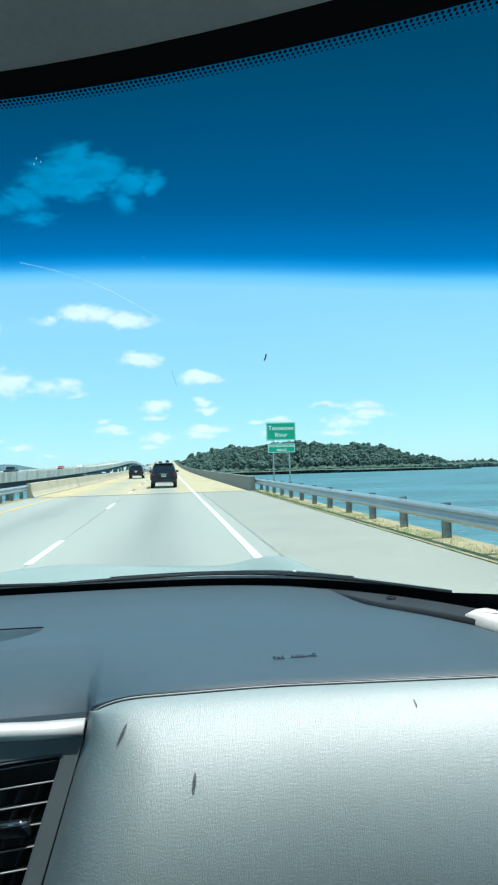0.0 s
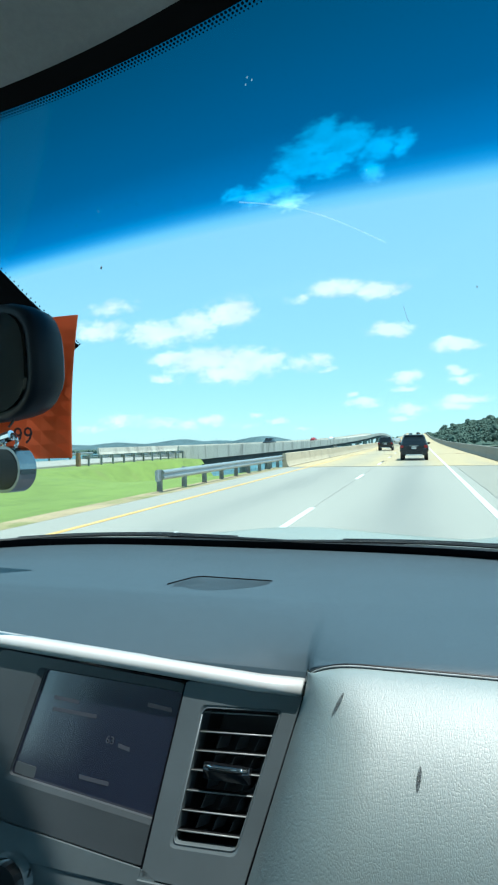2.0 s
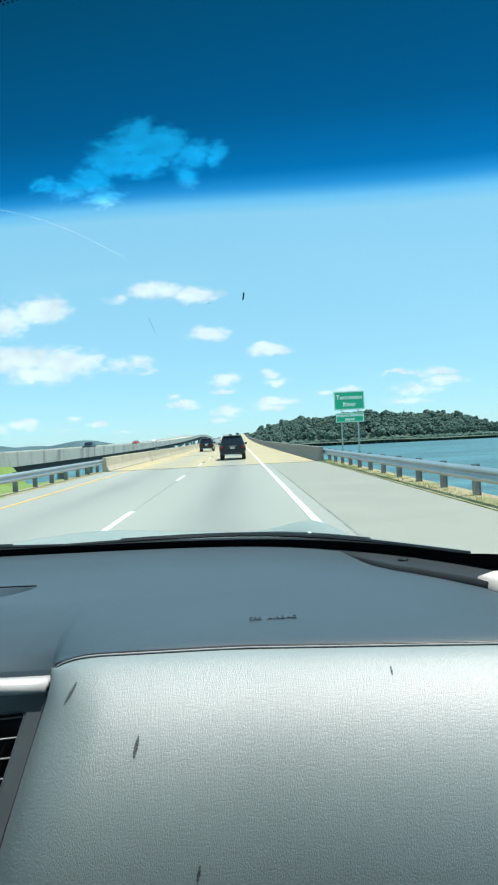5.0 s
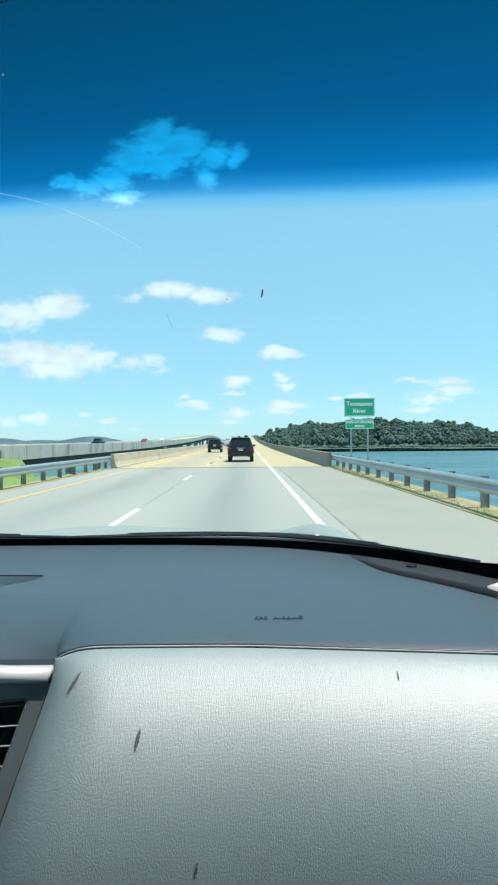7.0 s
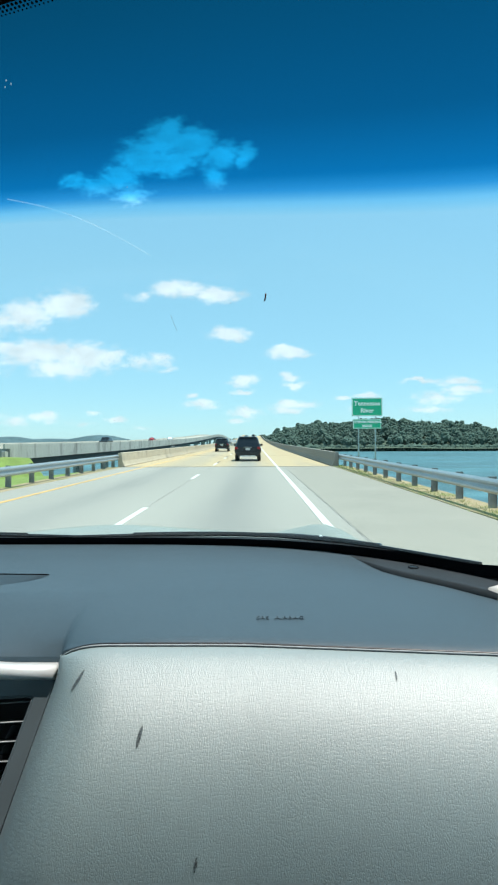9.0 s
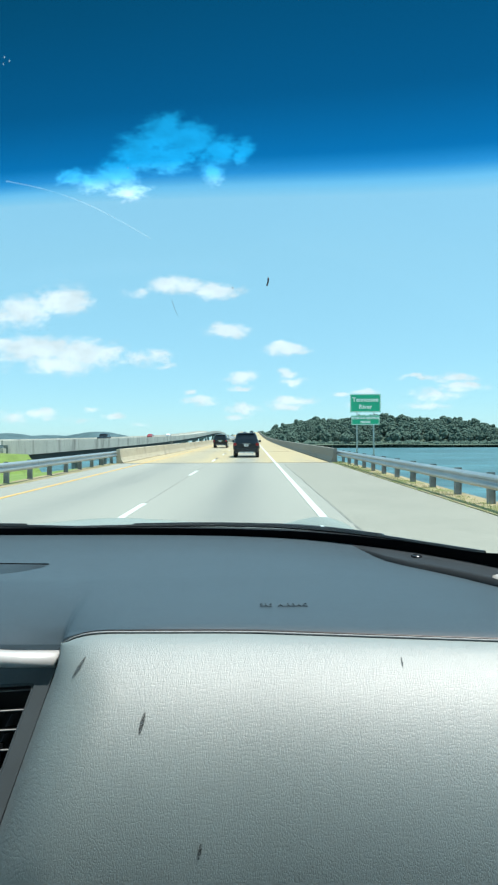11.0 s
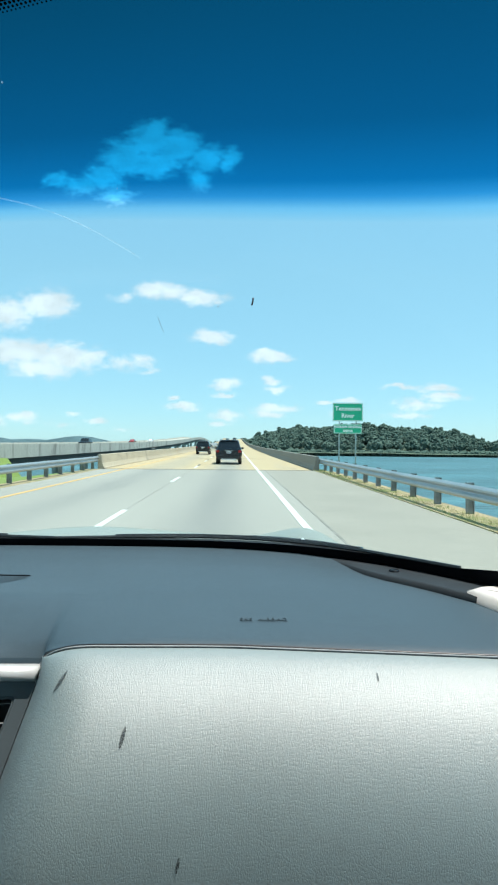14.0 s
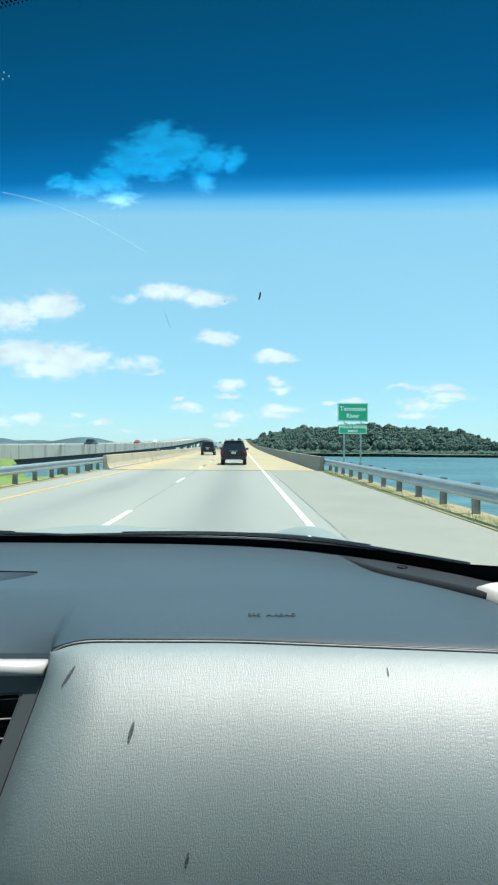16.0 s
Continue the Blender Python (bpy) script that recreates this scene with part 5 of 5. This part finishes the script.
def plate(name, outline, out0, out1, material, parent, label="", bevel=0.003):
    """A raised flat shape on the console, from its outline of (u, v)."""
    bm = bmesh.new()
    a = [bm.verts.new(console(u, v, out0)) for u, v in outline]
    b = [bm.verts.new(console(u, v, out1)) for u, v in outline]
    n = len(outline)
    top = bm.faces.new(b)
    bm.faces.new(list(reversed(a)))
    for i in range(n):
        bm.faces.new((a[i], a[(i + 1) % n], b[(i + 1) % n], b[i]))
    if bevel:
        bmesh.ops.bevel(bm, geom=list(top.edges), offset=bevel, segments=2, affect="EDGES")
    return part(name, bm, material, parent, label)


def frame_plate(name, outer, inner, out0, out1, material, parent, label=""):
    """A frame between two outlines with the same number of corners."""
    n = len(outer)
    bm = bmesh.new()
    loops = []
    for pts, o in ((outer, out0), (outer, out1 - 0.002), ([(a[0] * 0.97 + b[0] * 0.03, a[1] * 0.97 + b[1] * 0.03) for a, b in zip(outer, inner)], out1), ([(a[0] * 0.12 + b[0] * 0.88, a[1] * 0.12 + b[1] * 0.88) for a, b in zip(outer, inner)], out1), (inner, out1 - 0.002), (inner, out0)):
        loops.append([bm.verts.new(console(u, v, o)) for u, v in pts])
    for a, b in zip(loops, loops[1:]):
        for i in range(n):
            bm.faces.new((a[i], a[(i + 1) % n], b[(i + 1) % n], b[i]))
    return part(name, bm, material, parent, label, smooth=False)


def rounded(pts, r, k=4):
    """Corners of an outline rounded off."""
    out = []
    n = len(pts)
    for i in range(n):
        p, a, b = Vector(pts[i]), Vector(pts[i - 1]), Vector(pts[(i + 1) % n])
        p0, p1 = p + (a - p).normalized() * r, p + (b - p).normalized() * r
        for j in range(k + 1):
            t = j / k
            out.append(tuple((1 - t) ** 2 * p0 + 2 * t * (1 - t) * p + t * t * p1))
    return out


# display: outline in (u, v) measured along the console
disp = thing("display_screen", "switched-on dashboard display with sun glare, dim figures", "display")
scr = [(-0.618, 0.012), (-0.404, 0.022), (-0.428, 0.172), (-0.652, 0.150)]
frame_plate("bezel", rounded([(-0.70, -0.010), (-0.398, 0.010), (-0.434, 0.225), (-0.71, 0.200)], 0.012), rounded(scr, 0.006), -0.014, 0.004, M["surround"], disp, "near-black display surround")
plate("glass_panel", rounded(scr, 0.006), -0.012, -0.004, M["screen_grey"], disp, "dark reflective display glass", 0)
tilt = Matrix.Rotation(radians(-16.1), 4, "X") @ pose(0, 0, 0, 90, 0, 0)
for words, size, u, v in (("63", 0.014, -0.505, 0.092),):
    c = console(u, v, -0.0035)
    lettering("figures", words, size, Matrix.Translation(c) @ tilt @ pose(0, 0, 0, 0, 0, -4), M["lit_figures"], disp, 0.0001)
for u0, u1, v in ((-0.60, -0.56, 0.045), (-0.60, -0.53, 0.060), (-0.545, -0.50, 0.138), (-0.492, -0.475, 0.094), (-0.455, -0.420, 0.040)):
    plate("text_bar", [(u0, v), (u1, v + 0.003), (u1, v + 0.008), (u0, v + 0.005)], -0.0045, -0.0036, M["lit_figures"], disp, "", 0)
plate("touch_button", rounded([(-0.645, 0.134), (-0.612, 0.138), (-0.614, 0.152), (-0.647, 0.148)], 0.003), -0.0045, -0.0032, M["surround"], disp, "", 0)
# lower shelf of the console
plate("lower_panel", rounded([(-0.98, 0.195), (-0.66, 0.205), (-0.43, 0.226), (-0.405, 0.245), (-0.98, 0.245)], 0.008), -0.012, 0.006, M["darkgrey"], con, "dark satin lower console panel")
ctl = thing("control_panel", "climate control panel with a chrome-ringed knob", "control panel")
c0 = console(-0.620, 0.272, 0.010)
nrm = (console(0, 0, 1) - console(0, 0, 0)).normalized()
part("panel", loft([[console(u, v, o) for o, v in ((-0.06, 0.246), (0.004, 0.246), (0.012, 0.42), (-0.06, 0.42))] for u in (-0.98, -0.30)]), M["darkgrey"], ctl)
part("knob", cyl(c0, c0 + nrm * 0.022, 0.031, 24, 0.029), M["black"], ctl)
part("knob_ring", cyl(c0 - nrm * 0.002, c0 + nrm * 0.012, 0.037, 28, 0.034), M["chrome"], ctl, "chrome ring")


# ---------------- air vent ----------------
def air_vent():
    vent = thing("air_vent", "upright black air vent with slats in a grey satin frame", "air vent")
    tl, tr, bl, br = (-0.372, 0.036), (-0.270, 0.030), (-0.399, 0.192), (-0.318, 0.188)
    outer = rounded([(-0.399, 0.006), (-0.242, 0.008), (-0.309, 0.235), (-0.438, 0.235)], 0.006)
    inner = rounded([tl, tr, br, bl], 0.008)
    frame_plate("frame", outer, inner, -0.03, 0.006, M["bezel"], vent, "grey satin vent frame")
    part("duct", loft([[console(u, v, o) for u, v in rounded([tl, tr, br, bl], 0.008)] for o in (-0.012, -0.09)], caps=False), M["black"], vent)

    part("duct_back", loft([[console(u, v, o) for u, v in rounded([tl, tr, br, bl], 0.008)] for o in (-0.088, -0.095)]), M["black"], vent)

    def at(a, b):
        l = (tl[0] * (1 - b) + bl[0] * b, tl[1] * (1 - b) + bl[1] * b)
        r = (tr[0] * (1 - b) + br[0] * b, tr[1] * (1 - b) + br[1] * b)
        return l[0] * (1 - a) + r[0] * a, l[1] * (1 - a) + r[1] * a

    for b in (0.04, 0.19, 0.335, 0.48, 0.63, 0.775, 0.92):
        rings = []
        for a in (0.0, 1.0):
            u, v = at(a, b)
            rings.append([console(u, v + dv, o) for o, dv in ((-0.005, -0.0002), (-0.003, 0.0004), (-0.005, 0.0012), (-0.014, 0.0010), (-0.014, -0.0004))])
        slat = part("slat", loft(rings), M["black"], vent)
        ends = [at(a, b) for a in (0.0, 1.0)]
        part("lip", tube([console(u, v + 0.0004, -0.0032) for u, v in ends], 0.0010, 6), M["slat"], slat, "slat edge coloured pale as its highlight", smooth=True)
    for b0, b1 in ((0.19, 0.335), (0.335, 0.48), (0.48, 0.63), (0.63, 0.775), (0.775, 0.92)):
        for a in (0.32, 0.58, 0.84):
            u0, v0 = at(a, b0)
            u1, v1 = at(a, b1)
            part("vane", loft([[console(u + du, v, o) for o, du in ((-0.009, -0.0052), (-0.009, -0.0042), (-0.030, 0.0040), (-0.030, 0.0030))] for u, v in ((u0, v0 + 0.006), (u1, v1 - 0.002))]), M["surround"], vent)
    rim = [console(a, b, 0.0045) for a, b in rounded([tl, tr, br, bl], 0.008)]
    part("rim", tube(rim + rim[:1], 0.0010, 5), M["bezel"], vent, "thin satin rim", smooth=True)
    u, v = at(0.52, 0.46)
    tab = part("tab", loft([[console(u + du, v + dv, o) for o, dv in ((-0.012, -0.005), (0.008 - k * 0.004, -0.006), (0.010 - k * 0.004, 0.001), (0.002, 0.012), (-0.012, 0.012))] for du, k in ((-0.030, 1.2), (-0.022, 0.2), (0, 0), (0.022, 0.2), (0.030, 1.2))]), M["gloss_black"], vent)
    part("tab_trim", tube([console(u + du, v - 0.004, 0.009 - k * 0.004) for du, k in ((-0.028, 1.1), (-0.018, 0.2), (0, 0), (0.018, 0.2), (0.028, 1.1))], 0.0028, 8), M["chrome"], tab, "chrome tab edge", smooth=True)
    for side in ([(-0.2405, 0.010), (-0.3075, 0.234)], [(-0.4000, 0.010), (-0.4390, 0.234)]):
        part("shut_line", tube([console(u, v, 0.0045) for u, v in side], 0.0016, 6), M["frit"], vent)
    part("lower_lip", loft([[console(u, v, o) for o, v in ((-0.02, 0.236), (0.010, 0.236), (0.004, 0.30), (-0.02, 0.30))] for u in (-0.440, -0.315)]), M["darkgrey"], vent)


air_vent()


# ---------------- mirror and what hangs from it ----------------
def superellipse(w, h, n=28, e=3.2):
    pts = []
    for k in range(n):
        a = k * math.tau / n
        c, s = math.cos(a), math.sin(a)
        pts.append((w * math.copysign(abs(c) ** (2 / e), c), h * math.copysign(abs(s) ** (2 / e), s)))
    return pts


def mirror():
    mr = thing("rear_view_mirror", "black rear-view mirror with rounded housing", "mirror")
    o = superellipse(0.145, 0.074)
    rings = [[(x * k, d, z * k) for x, z in o] for d, k in ((0.0, 0.88), (-0.002, 0.97), (0.006, 1.0), (0.020, 1.0), (0.040, 0.95), (0.055, 0.80), (0.062, 0.5))]
    part("housing", loft(rings), M["satin_black"], mr, smooth=True)
    gl = bpy.data.materials.new("mirror_glass")
    gl.use_nodes = True
    b = gl.node_tree.nodes["Principled BSDF"]
    b.inputs["Base Color"].default_value, b.inputs["Metallic"].default_value, b.inputs["Roughness"].default_value = (0.045, 0.052, 0.048, 1), 1.0, 0.03
    part("mirror_glass", loft([[(x * k, d, z * k) for x, z in o] for d, k in ((-0.0005, 0.87), (-0.0035, 0.86))]), gl, mr)
    part("stalk", cyl((-0.02, 0.05, 0.01), (-0.15, 0.16, 0.09), 0.012, 12), M["black"], mr)
    mr.matrix_world = Matrix.Translation((-0.652, 0.622, 1.630)) @ pose(0, 0, 0, 3, 0, -24)


mirror()


def card():
    """The orange hang tag behind the mirror, its lower corner curled."""
    rows = []
    x0, x1, zt, zb = -0.78, -0.553, 1.709, 1.508
    for i, t in enumerate(arange(0, 1, 0.1)):
        z = zt * (1 - t) + zb * t
        w = x1 - 0.026 * t
        rows.append([(x0 + (w - x0) * u, 0.70 + 0.016 * t * t * (u > 0.7) * (u - 0.7) * 6 - 0.01 * t, z - 0.01 * (1 - u) * 0) for u in arange(0, 1, 0.1)])
    bm = bmesh.new()
    for off in (0.0, 0.0012):
        vs = [[bm.verts.new(Vector(p) + Vector((0, off, 0))) for p in r] for r in rows]
        for a, b in zip(vs, vs[1:]):
            for i in range(len(a) - 1):
                bm.faces.new((a[i], a[i + 1], b[i + 1], b[i]))
    tag = part("hang_tag", bm, M["orange"])
    tagged(tag, "bright orange paper tag hanging behind the mirror", "paper tag")
    lettering("handwriting", "99", 0.034, Matrix.Translation((-0.636, 0.686, 1.540)) @ pose(0, 0, 0, 90, 0, 0) @ Matrix.Shear("XZ", 4, (0, 0)), M["ink"], tag, 0.0002)


card()


def pendant():
    p = thing("pendant", "round silver and black pendant on a chrome ring", "pendant")
    c = Vector((-0.588, 0.60, 1.497))
    part("disc", cyl(c + Vector((0.004, 0.014, 0)), c + Vector((0, -0.012, 0)), 0.029, 28), M["gunmetal"], p, smooth=False)
    part("inset", cyl(c + Vector((0, -0.0118, 0)), c + Vector((-0.0002, -0.0138, 0)), 0.025, 28), M["gloss_black"], p)
    part("ring", tube([c + Vector((0, 0, 0.034)) + Vector((math.cos(a) * 0.010, 0.002, math.sin(a) * 0.010)) for a in arange(0, math.tau, 0.4)], 0.0024, 6), M["chrome"], p, smooth=True)
    part("clasp", cyl(c + Vector((-0.022, 0, 0.035)), c + Vector((0.004, 0, 0.042)), 0.007, 10), M["chrome"], p)
    part("cord", cyl(c + Vector((0, 0, 0.052)), c + Vector((0.010, 0.02, 0.085)), 0.0015, 6), M["black"], p)


pendant()
